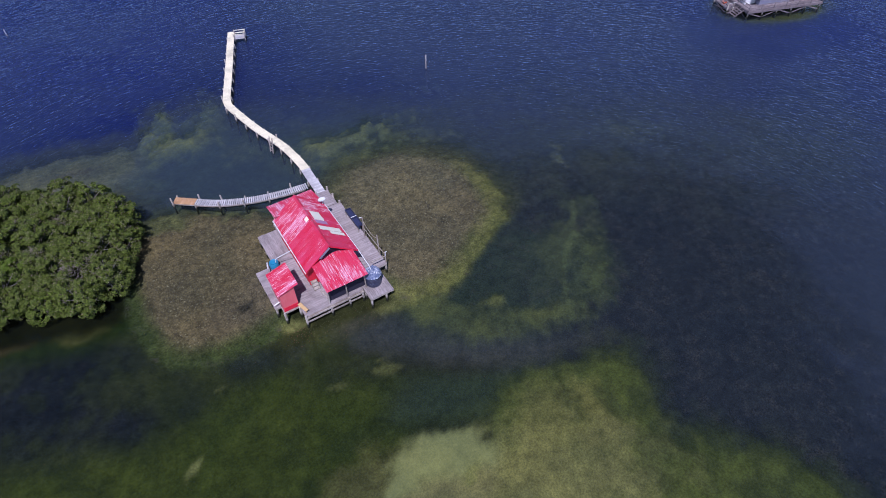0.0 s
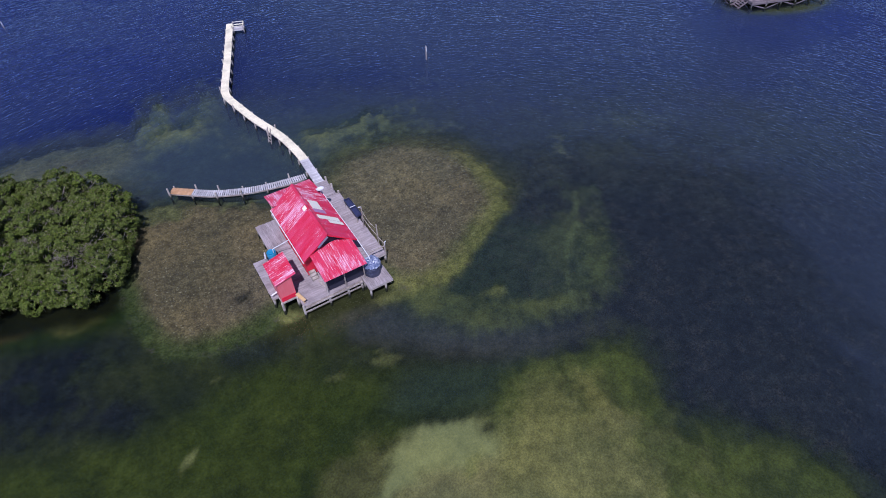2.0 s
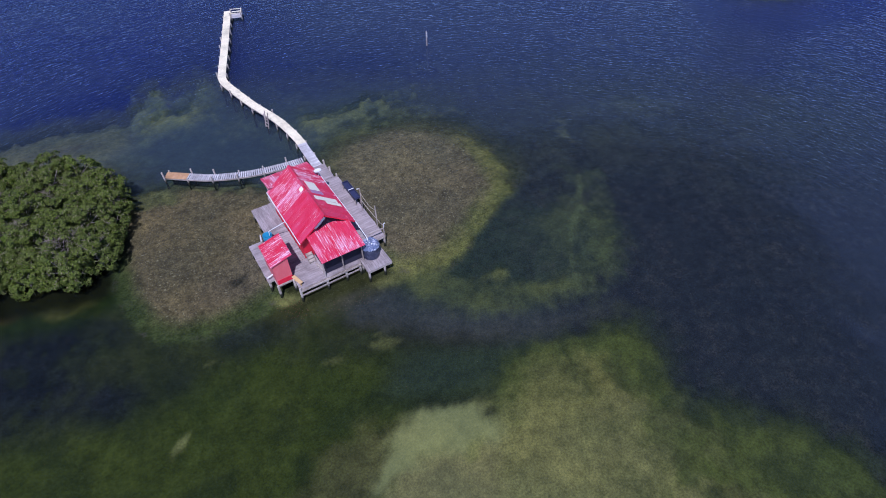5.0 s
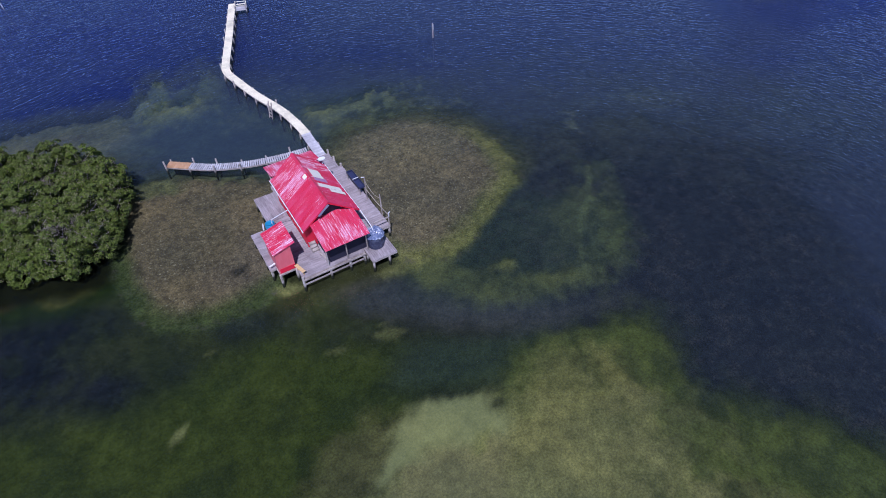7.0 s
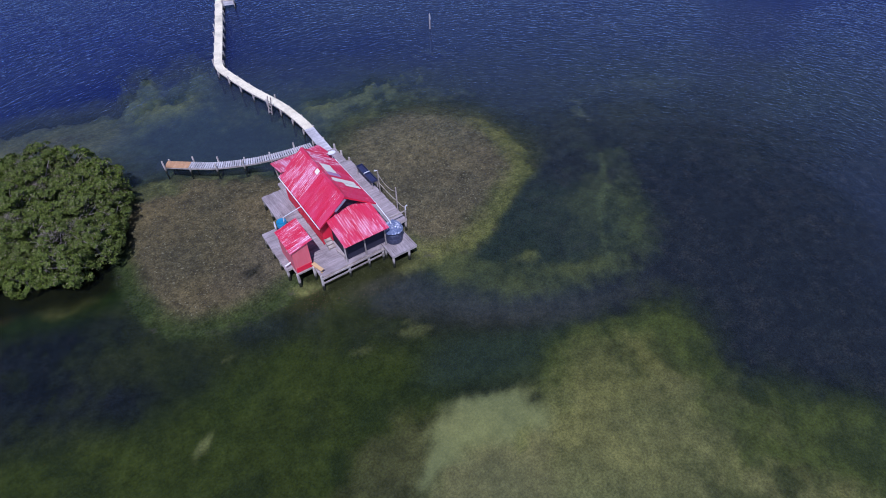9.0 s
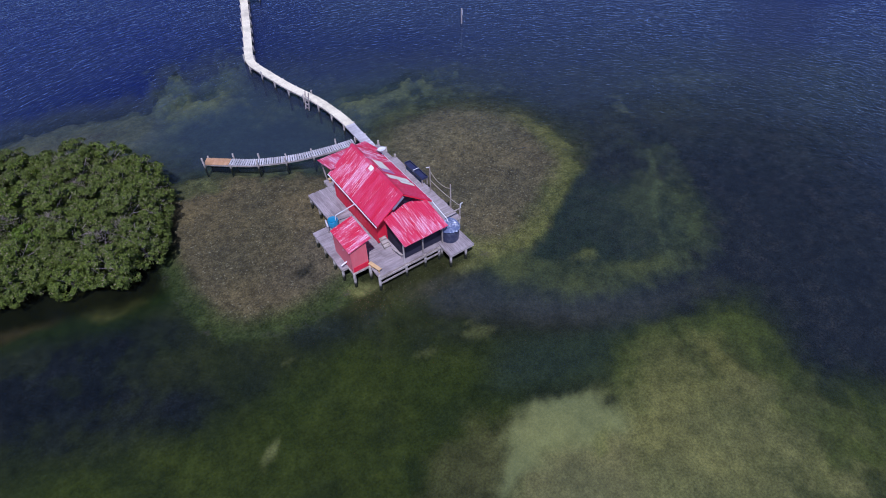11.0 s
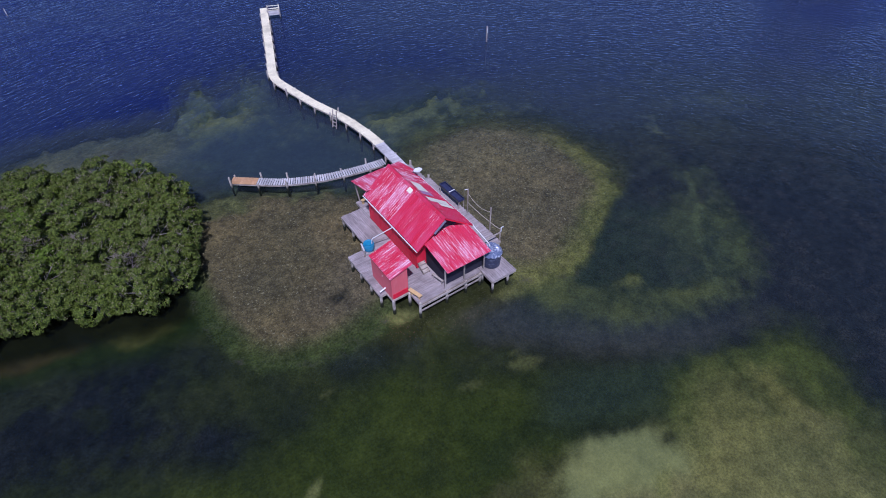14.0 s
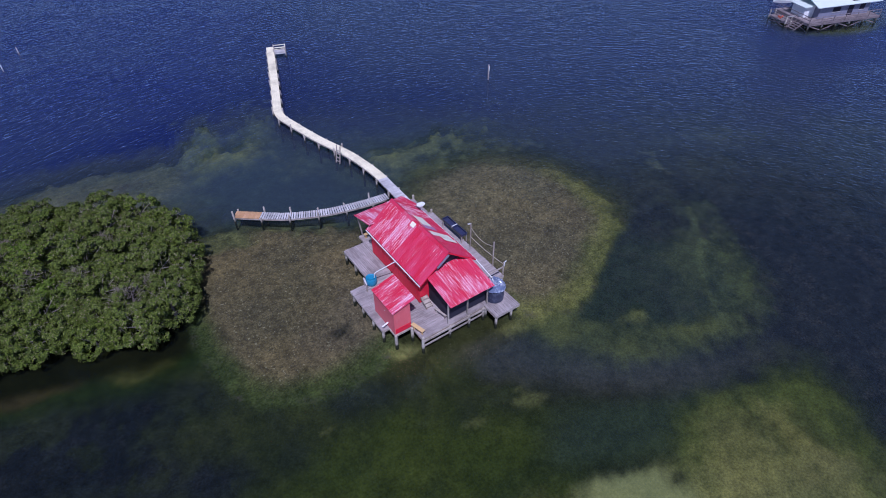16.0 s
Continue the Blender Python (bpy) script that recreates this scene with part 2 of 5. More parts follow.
DARK = paint("dark_screen_and_shade", (0.014, 0.012, 0.028), (0.04, 0.04, 0.05), 0.2, 0.85)
NAVY = paint("navy_plastic", (0.030, 0.035, 0.085), (0.10, 0.10, 0.16), 0.4, 0.45)
BARREL_BLUE = paint("blue_plastic", (0.025, 0.22, 0.38), (0.2, 0.4, 0.5), 0.2, 0.4)
TANK_GREY = paint("grey_blue_tank", (0.032, 0.036, 0.070), (0.2, 0.22, 0.28), 0.4, 0.45)
TARP = paint("silver_tarpaulin", (0.12, 0.145, 0.24), (0.85, 0.88, 0.95), 1.0, 0.3, (1, 1, 1), 3.6)
PURPLE_SHEET = paint("mauve_sheet", (0.42, 0.20, 0.34), (0.7, 0.5, 0.6), 0.4, 0.5)
ROPE = paint("rope_fibre", (0.42, 0.37, 0.30), (0.25, 0.22, 0.18), 0.3, 0.9)
BARK = paint("mangrove_bark", (0.20, 0.17, 0.15), (0.36, 0.33, 0.31), 0.5, 0.9)
TWIG = paint("bare_twig", (0.23, 0.185, 0.16), (0.36, 0.32, 0.29), 0.4, 0.9)
LEAF = leaf_material()
GREY_WALL = paint("grey_blue_siding", (0.20, 0.20, 0.27), (0.45, 0.45, 0.5), 0.3, 0.7, (6, 6, 0.6), 1.0)
PALE_ROOF = paint("pale_green_roof", (0.62, 0.68, 0.62), (0.45, 0.5, 0.45), 0.3, 0.5)
ORANGE = paint("orange_buoy", (0.62, 0.10, 0.04), (0.5, 0.2, 0.1), 0.2, 0.5)


# ---- mesh building ----
class Shape:
    """Gathers corners and faces of one mesh."""

    def __init__(self):
        self.v, self.f = [], []

    def add(self, verts, faces):
        o = len(self.v)
        self.v += [tuple(p) for p in verts]
        self.f += [tuple(o + i for i in q) for q in faces]
        return self

    def box(self, x0, y0, z0, x1, y1, z1):
        x0, x1, y0, y1, z0, z1 = min(x0, x1), max(x0, x1), min(y0, y1), max(y0, y1), min(z0, z1), max(z0, z1)
        return self.add([(x, y, z) for z in (z0, z1) for x, y in ((x0, y0), (x1, y0), (x1, y1), (x0, y1))],
                        [(3, 2, 1, 0), (4, 5, 6, 7), (0, 1, 5, 4), (1, 2, 6, 5), (2, 3, 7, 6), (3, 0, 4, 7)])

    def beam(self, p, q, w, h):
        """A squared timber from p to q, w wide and h deep, its top edges chamfered."""
        p, q = Vector(p), Vector(q)
        d = (q - p).normalized()
        side = d.cross(Vector((0, 0, 1)))
        side = side.normalized() if side.length > 0.01 else Vector((1, 0, 0))
        up = side.cross(d)
        c = min(w, h) * 0.12
        ring = [(-w / 2, -h / 2), (w / 2, -h / 2), (w / 2, h / 2 - c), (w / 2 - c, h / 2), (-w / 2 + c, h / 2), (-w / 2, h / 2 - c)]
        vs = [e + side * a + up * b for e in (p, q) for a, b in ring]
        n = len(ring)
        return self.add(vs, [tuple(reversed(range(n))), tuple(range(n, 2 * n))] + [(i, (i + 1) % n, n + (i + 1) % n, n + i) for i in range(n)])

    def pole(self, p, q, r0, r1=None, n=10, cap=0.0):
        p, q = Vector(p), Vector(q)
        r1 = r0 if r1 is None else r1
        d = (q - p).normalized()
        a = d.orthogonal().normalized()
        b = d.cross(a)
        rings = [(p, r0), (q, r1)] + ([(q + d * cap, r1 * 0.6)] if cap else [])
        vs = [e + (a * math.cos(i * math.tau / n) + b * math.sin(i * math.tau / n)) * r for e, r in rings for i in range(n)]
        fs = [tuple(reversed(range(n))), tuple(range((len(rings) - 1) * n, len(rings) * n))]
        for k in range(len(rings) - 1):
            fs += [(k * n + i, k * n + (i + 1) % n, (k + 1) * n + (i + 1) % n, (k + 1) * n + i) for i in range(n)]
        return self.add(vs, fs)

    def lathe(self, at, profile, n=20):
        x, y, z = at
        vs = [(x + r * math.cos(i * math.tau / n), y + r * math.sin(i * math.tau / n), z + h) for r, h in profile for i in range(n)]
        fs = [tuple(reversed(range(n))), tuple(range((len(profile) - 1) * n, len(profile) * n))]
        for k in range(len(profile) - 1):
            fs += [(k * n + i, k * n + (i + 1) % n, (k + 1) * n + (i + 1) % n, (k + 1) * n + i) for i in range(n)]
        return self.add(vs, fs)

    def tube(self, points, r, n=6):
        for p, q in zip(points, points[1:]):
            self.pole(p, q, r, r, n)
        return self

    def mesh(self, name, material, smooth=False):
        me = bpy.data.meshes.new(name)
        me.from_pydata(self.v, [], self.f)
        me.materials.append(material)
        if smooth:
            me.polygons.foreach_set("use_smooth", [True] * len(me.polygons))
        me.update()
        return me


def part(name, shape, material, parent, label="", at=None, smooth=False):
    """One mesh object under a thing or a part; at: a pose within the parent."""
    me = shape.mesh(name, material, smooth) if isinstance(shape, Shape) else shape
    ob = new(name, me)
    ob.parent = parent
    if at is not None:
        ob.matrix_basis = at
    if label:
        ob["label"] = label
    return ob


def thing(name, label, category, at=None, group="", kind=""):
    ob = new(name)
    ob.empty_display_size = 0.2
    if at is not None:
        ob.matrix_basis = at
    return tagged(ob, label, category, group, kind)


def ribbed_sheet(width, length, pitch=0.2, rib=0.03, thick=0.004):
    """A roof sheet lying in x (down the slope) and y (across), with raised ribs."""
    s = Shape()
    ys = []
    k = max(1, round(width / pitch))
    for i in range(k):
        a = i * width / k
        w = width / k
        ys += [(a, 0), (a + w * 0.36, 0), (a + w * 0.44, rib), (a + w * 0.56, rib), (a + w * 0.64, 0)]
    ys.append((width, 0))
    n = len(ys)
    vs = [(x, y, z + dz) for dz in (thick, -thick) for x in (0, length) for y, z in ys]
    fs = []
    for i in range(n - 1):
        fs.append((i, n + i, n + i + 1, i + 1))
        fs.append((2 * n + i, 2 * n + i + 1, 3 * n + i + 1, 3 * n + i))
        fs.append((i, i + 1, 2 * n + i + 1, 2 * n + i))
        fs.append((n + i, 3 * n + i, 3 * n + i + 1, n + i + 1))
    fs += [(0, 2 * n, 3 * n, n), (n - 1, 2 * n - 1, 4 * n - 1, 3 * n - 1)]
    s.add(vs, fs)
    return s


def slope_pose(origin, down, across):
    """A pose whose x axis runs along down, and y along across."""
    x, y = Vector(down).normalized(), Vector(across).normalized()
    z = x.cross(y)
    return Matrix(((x.x, y.x, z.x, origin[0]), (x.y, y.y, z.y, origin[1]), (x.z, y.z, z.z, origin[2]), (0, 0, 0, 1)))


rng = random.Random(7)

# ---- sea bed and water ----
def lattice(a, b, seed):
    h = np.sin(a * 127.1 + b * 311.7 + seed * 74.7) * 43758.5453
    return h - np.floor(h)


def value_noise(x, y, seed):
    i, j = np.floor(x), np.floor(y)
    u, v = x - i, y - j
    u, v = u * u * (3 - 2 * u), v * v * (3 - 2 * v)
    p, q = lattice(i, j, seed), lattice(i + 1, j, seed)
    r, s = lattice(i, j + 1, seed), lattice(i + 1, j + 1, seed)
    return (p * (1 - u) + q * u) * (1 - v) + (r * (1 - u) + s * u) * v


def fbm(x, y, seed, octaves=4):
    total, amp, norm = 0.0, 1.0, 0.0
    for o in range(octaves):
        total = total + amp * value_noise(x * 2 ** o, y * 2 ** o, seed + o)
        norm += amp
        amp *= 0.55
    return total / norm - 0.5


def inside(x, y, poly):
    """Signed distance to a closed outline, positive within."""
    best, odd = np.full(x.shape, 1e9), np.zeros(x.shape, bool)
    for (x0, y0), (x1, y1) in zip(poly, poly[1:] + poly[:1]):
        dx, dy = x1 - x0, y1 - y0
        t = np.clip(((x - x0) * dx + (y - y0) * dy) / (dx * dx + dy * dy), 0, 1)
        best = np.minimum(best, np.hypot(x - x0 - t * dx, y - y0 - t * dy))
        cross = ((y0 > y) != (y1 > y)) & (x < dx * (y - y0) / (dy if abs(dy) > 1e-9 else 1e-9) + x0)
        odd ^= cross
    return np.where(odd, best, -best)


def along(x, y, line):
    """Distance to an open line."""
    best = np.full(x.shape, 1e9)
    for (x0, y0), (x1, y1) in zip(line, line[1:]):
        dx, dy = x1 - x0, y1 - y0
        t = np.clip(((x - x0) * dx + (y - y0) * dy) / (dx * dx + dy * dy), 0, 1)
        best = np.minimum(best, np.hypot(x - x0 - t * dx, y - y0 - t * dy))
    return best


def soft(d, width):
    t = np.clip(d / width + 0.5, 0, 1)
    return t * t * (3 - 2 * t)


def spot(x, y, cx, cy, rx, ry, turn=0.0):
    c, s = math.cos(radians(turn)), math.sin(radians(turn))
    u, v = (x - cx) * c + (y - cy) * s, -(x - cx) * s + (y - cy) * c
    return 1 - np.hypot(u / rx, v / ry)


REEF_EAST = [(9.0, 18.5), (12.2, 20.8), (16.5, 21.2), (20.4, 21.0), (24.9, 15.4), (26.2, 10.0), (25.6, 5.4), (23.4, 2.0), (19.9, 0.7), (16.4, -1.6), (12.8, -2.8), (9.0, -2.0), (5, 4), (5, 12)]
REEF_WEST = [(-11.6, 21.0), (-8.4, 23.6), (-5.1, 22.4), (-2.0, 20.6), (2.5, 18.4), (4, 12), (2, 5), (-3.0, 4.2), (-6.9, 3.5), (-9.7, 4.2), (-11.1, 5.9), (-11.9, 9.0), (-12.0, 15.1)]
WEST_RIM = [(-13.2, 16), (-13.8, 11.0), (-13.7, 7.6), (-13.0, 5.2), (-11.8, 3.0), (-9.6, 1.8), (-7.4, 1.2), (-5.0, 1.0), (-2.8, 1.0), (2, 5), (-2, 14)]
SAND = [(-0.4, -15.6), (0.8, -14.5), (2.2, -13.7), (3.6, -13.7), (5.1, -14.5), (6.6, -15.5), (7.7, -16.9), (7.5, -18.2), (6.6, -18.4), (4.7, -18.4), (1.5, -17.0), (-0.6, -17.0), (-2.3, -17.5)]
SHELLS = [(-0.8, -16.4), (1.5, -16.4), (6.6, -18.2), (5.2, -21.6), (2, -26), (-7, -23)]
PALE_GRASS = [(7.6, -17.0), (8.4, -15.9), (9.8, -14.8), (11.6, -14.0), (13.4, -13.6), (16.5, -14.9), (18.8, -15.6), (21.0, -16.2), (22.2, -17.3), (21.6, -19.2), (20.8, -20.9), (19.6, -23.0), (18.0, -24.8),
              (21.1, -25.8), (22.8, -27.4), (24.9, -30.3), (26.2, -32.2), (27, -40), (4, -40), (-8, -26), (-2, -16.5), (4.5, -17)]
PALE_HEART = [(8.6, -17.2), (9.9, -15.9), (11.2, -14.9), (13.0, -14.0), (16.3, -15.5), (18.2, -17.4), (18.7, -19.8), (17.6, -22.2), (15.9, -24.6), (15.4, -26.6), (17.2, -28.8), (19.2, -31.0), (20.5, -34),
              (20, -40), (4, -40), (-6, -25), (-1, -17)]
BROWN_WEED = [(-6.0, -14.6), (-3.4, -12.6), (-0.8, -12.9), (1.2, -14.0), (-1.4, -16.8), (-5, -20), (-12, -20)]
NORTH_TURF = [(-5, -2), (-9, -2.5), (-12.4, -3.2), (-15.6, -2.4), (-19.5, -1.2), (-26, 0.5), (-36, -4), (-14, -22), (-4, -15), (3, -13.6), (3.2, -8.5), (0, -6)]
BLUE_GRASS_WEST = [(-40, 12), (-27, 12.2), (-22, 11.3), (-18.4, 10.2), (-15.4, 8.0), (-13.6, 5.9), (-13.1, 4.4), (-16.0, 6.0), (-18.2, 5.2), (-15.5, 1.8), (-13.9, 0.4), (-13.5, -1.2),
                   (-15.4, -2.0), (-18.6, -0.6), (-21, -0.2), (-24, 2.4), (-40, 8)]
BLUE_GRASS_MID = [(-8.3, 1.0), (-5.0, 0.6), (-2.3, 0.4), (-1.4, -1.4), (-4.6, -1.8), (-7.6, -0.6)]
MAUVE_BED = [(1.5, 0.6), (7.6, -2.3), (11.2, -6.9), (16.2, -11.0), (23, -14.8), (17, -13.6), (12.5, -12.2), (8.6, -10.0), (6.0, -7.4), (2.6, -3.4)]
DARK_TURF = [(2.6, -9.6), (6.5, -9.2), (9.2, -10.8), (12.0, -12.4), (15, -13.2), (12.6, -14.6), (8.2, -15.2), (4.4, -13.4), (1.6, -12)]
EAST_TURF = [(17.4, -23.6), (19.4, -23.2), (22.0, -25.2), (24.6, -28.0), (27.0, -31.8), (26, -34), (22, -31), (18.6, -28)]
THICKET = [(-34, 16.5), (-26.0, 15.4), (-23.5, 14.5), (-20.6, 13.7), (-17.4, 12.4), (-15.0, 12.2), (-13.6, 13.3), (-11.9, 14.6), (-10.8, 17.0), (-10.2, 20.5), (-9.9, 24.4), (-10.9, 27.0), (-12.7, 29.5), (-14.2, 31.2), (-17.3, 33.3), (-20.5, 34.6), (-23.1, 36.2), (-31, 40), (-39, 38), (-40, 24)]
WEST_SHOAL = [(-24, 40.5), (-21.0, 42.3), (-18.7, 43.2), (-15.9, 43.2), (-13.2, 42.4), (-9.9, 41.0), (-7.9, 39.2), (-6.8, 36.3), (-7.0, 33.8), (-9.5, 32.4), (-16, 33), (-24, 36)]


def bed_maps(x, y):
    """Albedo, depth and rubble of the bottom at every place."""
    wob = 3.2 * fbm(x * 0.22, y * 0.22, 3) + 2.2 * fbm(x * 0.8, y * 0.8, 9)
    fray = 2.4 * fbm(x * 0.9, y * 0.9, 31, 3)
    blot = fbm(x * 0.35, y * 0.35, 17) * 2
    col = np.zeros(x.shape + (3,))
    depth = np.full(x.shape, 0.8)
    rub = np.full(x.shape, -0.35)

    def lay(mask, color, dep=None, rubble=-0.35):
        m = np.clip(mask, 0, 1)
        col[...] = col * (1 - m[..., None]) + np.array(color) * m[..., None]
        if dep is not None:
            depth[...] = depth * (1 - m) + dep * m
        rub[...] = rub * (1 - m) + rubble * m

    def patch(outline, color, dep, width=1.6, ragged=0.6, rubble=-0.35, amount=1.0):
        lay(soft(inside(x, y, outline) + ragged * fray, width) * amount, color, dep, rubble)

    col[...] = (0.062, 0.066, 0.056)
    ahead = x * 0.52 + y * 0.855                     # away from the near shore
    across = x * 0.855 - y * 0.52
    depth += 3.4 * soft(ahead - 38 + 3 * wob, 38) + 1.7 * soft(across - 58 + 3 * wob, 38)
    depth += 2.6 * soft(-across - 27 + 0.6 * wob, 16) * soft(ahead - 25, 10)
    lay(soft(across - 20 + 2 * wob, 9) * soft(-ahead + 22 + 3 * wob, 24), (0.024, 0.026, 0.034), None, 0.0)
    # green turf near the shore, blotched, with dark grass between
    lay(soft(8 - ahead + wob, 10) * soft(18 - across + wob, 8), (0.029, 0.034, 0.021), 0.5)
    lay(soft(blot + 0.1, 0.5) * soft(2 - ahead + wob, 6) * soft(6 - across, 8) * 0.45, (0.052, 0.060, 0.016), 0.65)
    patch(NORTH_TURF, (0.050, 0.062, 0.014), 0.5, 4.0, 1.2)
    lay(soft(blot - 0.2, 0.4) * soft(inside(x, y, NORTH_TURF), 4) * 0.45, (0.024, 0.032, 0.015), 0.5)
    patch(DARK_TURF, (0.050, 0.064, 0.030), 0.7, 2.6, 0.8)
    patch(EAST_TURF, (0.060, 0.072, 0.034), 0.7, 2.6, 1.2)
    patch(MAUVE_BED, (0.074, 0.068, 0.062), 0.85, 3.0, 0.8)
    patch(BLUE_GRASS_WEST, (0.013, 0.015, 0.026), 0.5, 4.5, 1.6, -0.2, 0.9)
    lay(soft(fbm(x * 0.5, y * 0.5, 47) - 0.06, 0.12) * soft(inside(x, y, BLUE_GRASS_WEST), 4) * 0.45, (0.034, 0.040, 0.018), 0.5)
    patch(BLUE_GRASS_MID, (0.036, 0.040, 0.032), 0.8, 2.2, 0.8, -0.2, 0.6)
    home = np.minimum(np.minimum(x + 4.0, 12 - x), np.minimum(y + 1.6, 16 - y))
    lay(soft(home + 0.7 * wob, 2.0), (0.036, 0.038, 0.016), 0.6)
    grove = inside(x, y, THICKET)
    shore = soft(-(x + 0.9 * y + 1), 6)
    # green ground before the thicket, darkened towards it by painted-in canopy shade
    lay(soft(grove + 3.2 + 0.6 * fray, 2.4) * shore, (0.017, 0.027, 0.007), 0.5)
    lay(soft(spot(x, y, -25.0, 13.9, 3.8, 1.1, -10) + 0.4 * fray, 0.8) * 0.8, (0.080, 0.056, 0.024), 0.4)
    lay(soft(spot(x, y, -17.9, 11.4, 2.3, 1.0, -20) + 0.45 * fray, 0.8) * 0.75, (0.084, 0.080, 0.024), 0.4)
    # shade at the foot of the overhanging crowns, put into the bed colour
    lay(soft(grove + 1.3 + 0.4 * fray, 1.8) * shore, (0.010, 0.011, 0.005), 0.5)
    # the green ground inside the loop of weed
    lay(soft(spot(x, y, 18.5, -4.6, 10.5, 6.2, -12) * 6 + 0.7 * wob, 4) * 0.8, (0.042, 0.056, 0.040), 0.75, -0.12)
    # weedy reefs either side of the house, with a yellow-green rim
    east, west = inside(x, y, REEF_EAST) + 0.4 * fray, inside(x, y, REEF_WEST) + 0.45 * fray
    patch(WEST_RIM, (0.060, 0.076, 0.028), 0.55, 0.9, 0.35, 0.15)
    lay(soft(inside(x, y, WEST_RIM) - 0.9 + 0.8 * fray, 1.2) * 0.45, (0.088, 0.100, 0.036), 0.5, 0.15)
    north = soft(ahead - 17, 10)
    lay(soft(east + 2.0 * north, 0.7 + 5.0 * north) * (1 - 0.55 * north), (0.090, 0.096, 0.042), 0.5, 0.1)
    rim = along(x, y, [(24.6, 12.5), (24.6, 6.2), (21.8, 2.9), (18.6, 0.6), (15.8, -1.1), (12.6, -1.7), (9.0, -0.8)])
    lay(soft(1.3 - rim + 0.9 * fray, 1.5) * soft(east, 1.0) * 0.8, (0.164, 0.160, 0.060), 0.42, 0.15)
    lay(soft(east - 2.2 + 0.5 * fray, 3.0), (0.133, 0.109, 0.074), 0.35, 1.0)
    lay(soft(spot(x, y, 17, 16, 8, 5, -20) * 4 + wob, 4) * 0.5, (0.150, 0.130, 0.088), 0.35, 0.8)
    lay(soft(west + 0.1, 1.8), (0.129, 0.102, 0.063), 0.35, 1.0)
    lay(soft(spot(x, y, -3, 6.5, 4.5, 3, 20) * 3 + 0.5 * wob, 3) * 0.6, (0.118, 0.094, 0.074), 0.4, 0.7)
    lay(soft(spot(x, y, -8.5, 22.6, 4.0, 1.6, -25) * 2 + 0.9 * fray, 1.4) * 0.7, (0.130, 0.135, 0.060), 0.6, 0.2)
    # the loop of pale weed to the east
    band = along(x, y, [(9.6, -2.6), (11.1, -5.1), (13.0, -7.5), (15.6, -8.7), (18.4, -10.2), (21.6, -10.9), (24.8, -10.0), (27.2, -8.2), (28.6, -5.4)])
    tatter = soft(fbm(x * 0.55, y * 0.55, 63, 4) + 0.06, 0.22)
    lay(soft(1.2 - band + 1.5 * fray, 2.4) * (0.45 + 0.50 * tatter), (0.116, 0.124, 0.054), 0.62)
    arc = along(x, y, [(31.5, 0.5), (28.4, -3.0), (25.3, -5.1), (22.6, -8.1), (21.6, -10.2)])
    lay(soft(2.6 - arc + 1.6 * fray, 2.6) * soft(x - 20, 3) * (0.10 + 0.45 * tatter), (0.100, 0.112, 0.056), 0.7)
    lay(soft(0.20 - arc + 0.5 * fray, 0.7) * 0.55, (0.150, 0.165, 0.080), 0.65)
    # sand, shells, brown weed and pale grass by the shore
    lay(soft(inside(x, y, PALE_GRASS) + 1.6 + 1.6 * fray, 4.0) * soft(across - 22, 3) * 0.7, (0.046, 0.054, 0.028), 0.65)
    lay(soft(inside(x, y, PALE_GRASS) + 0.8 * fray, 1.8) * 0.9, (0.096, 0.112, 0.032), 0.55)
    heart = inside(x, y, PALE_HEART) + 1.0 * fray
    lay(soft(heart, 1.4) * 0.55, (0.132, 0.132, 0.048), 0.5, -0.25)
    lay(soft(heart - 0.9, 2.2), (0.158, 0.150, 0.056), 0.5, -0.25)
    lay(soft(-20.5 - y + 1.5 * fray, 4.0) * soft(heart - 1.0, 2.5) * 0.7, (0.205, 0.188, 0.084), 0.45, -0.3)
    lay(soft(fbm(x * 0.8, y * 0.8, 91, 4) - 0.02, 0.20) * soft(across - 21, 3) * soft(inside(x, y, PALE_GRASS) + 1.0, 2.0) * 0.65, (0.054, 0.064, 0.028), 0.6)
    lay(soft(spot(x, y, 7, -21.5, 11, 5, -20) * 5 + 1.4 * fray, 4.0) * 0.7, (0.198, 0.186, 0.078), 0.45, -0.3)
    patch(BROWN_WEED, (0.116, 0.106, 0.042), 0.5, 2.2, 1.2, -0.3, 0.75)
    patch(SHELLS, (0.212, 0.190, 0.090), 0.45, 2.4, 0.8, -0.4, 0.95)
    patch(SAND, (0.246, 0.250, 0.110), 0.4, 1.4, 0.7, -0.7)
    shoal = inside(x, y, WEST_SHOAL) + 1.2 + 1.6 * fray
    lay(soft(shoal, 6.5) * 0.9, (0.225, 0.200, 0.130), 0.85, -0.2)
    lay(soft(shoal - 5.4, 3.0) * 0.7, (0.135, 0.110, 0.090), 0.8, -0.2)
    lay(soft(spot(x, y, 1.5, 27.0, 10, 6.8, -25) * 5 + wob, 4) * 0.85, (0.080, 0.105, 0.100), 1.7)
    lay(soft(spot(x, y, 8, 34, 18, 7, -20) * 5 + wob, 6) * 0.5, (0.120, 0.150, 0.120))
    lay(soft(spot(x, y, 15, 24.2, 9.5, 3.6, -6) * 3.6 + 0.8 * fray, 3.0) * 0.6, (0.090, 0.100, 0.056), 0.85)
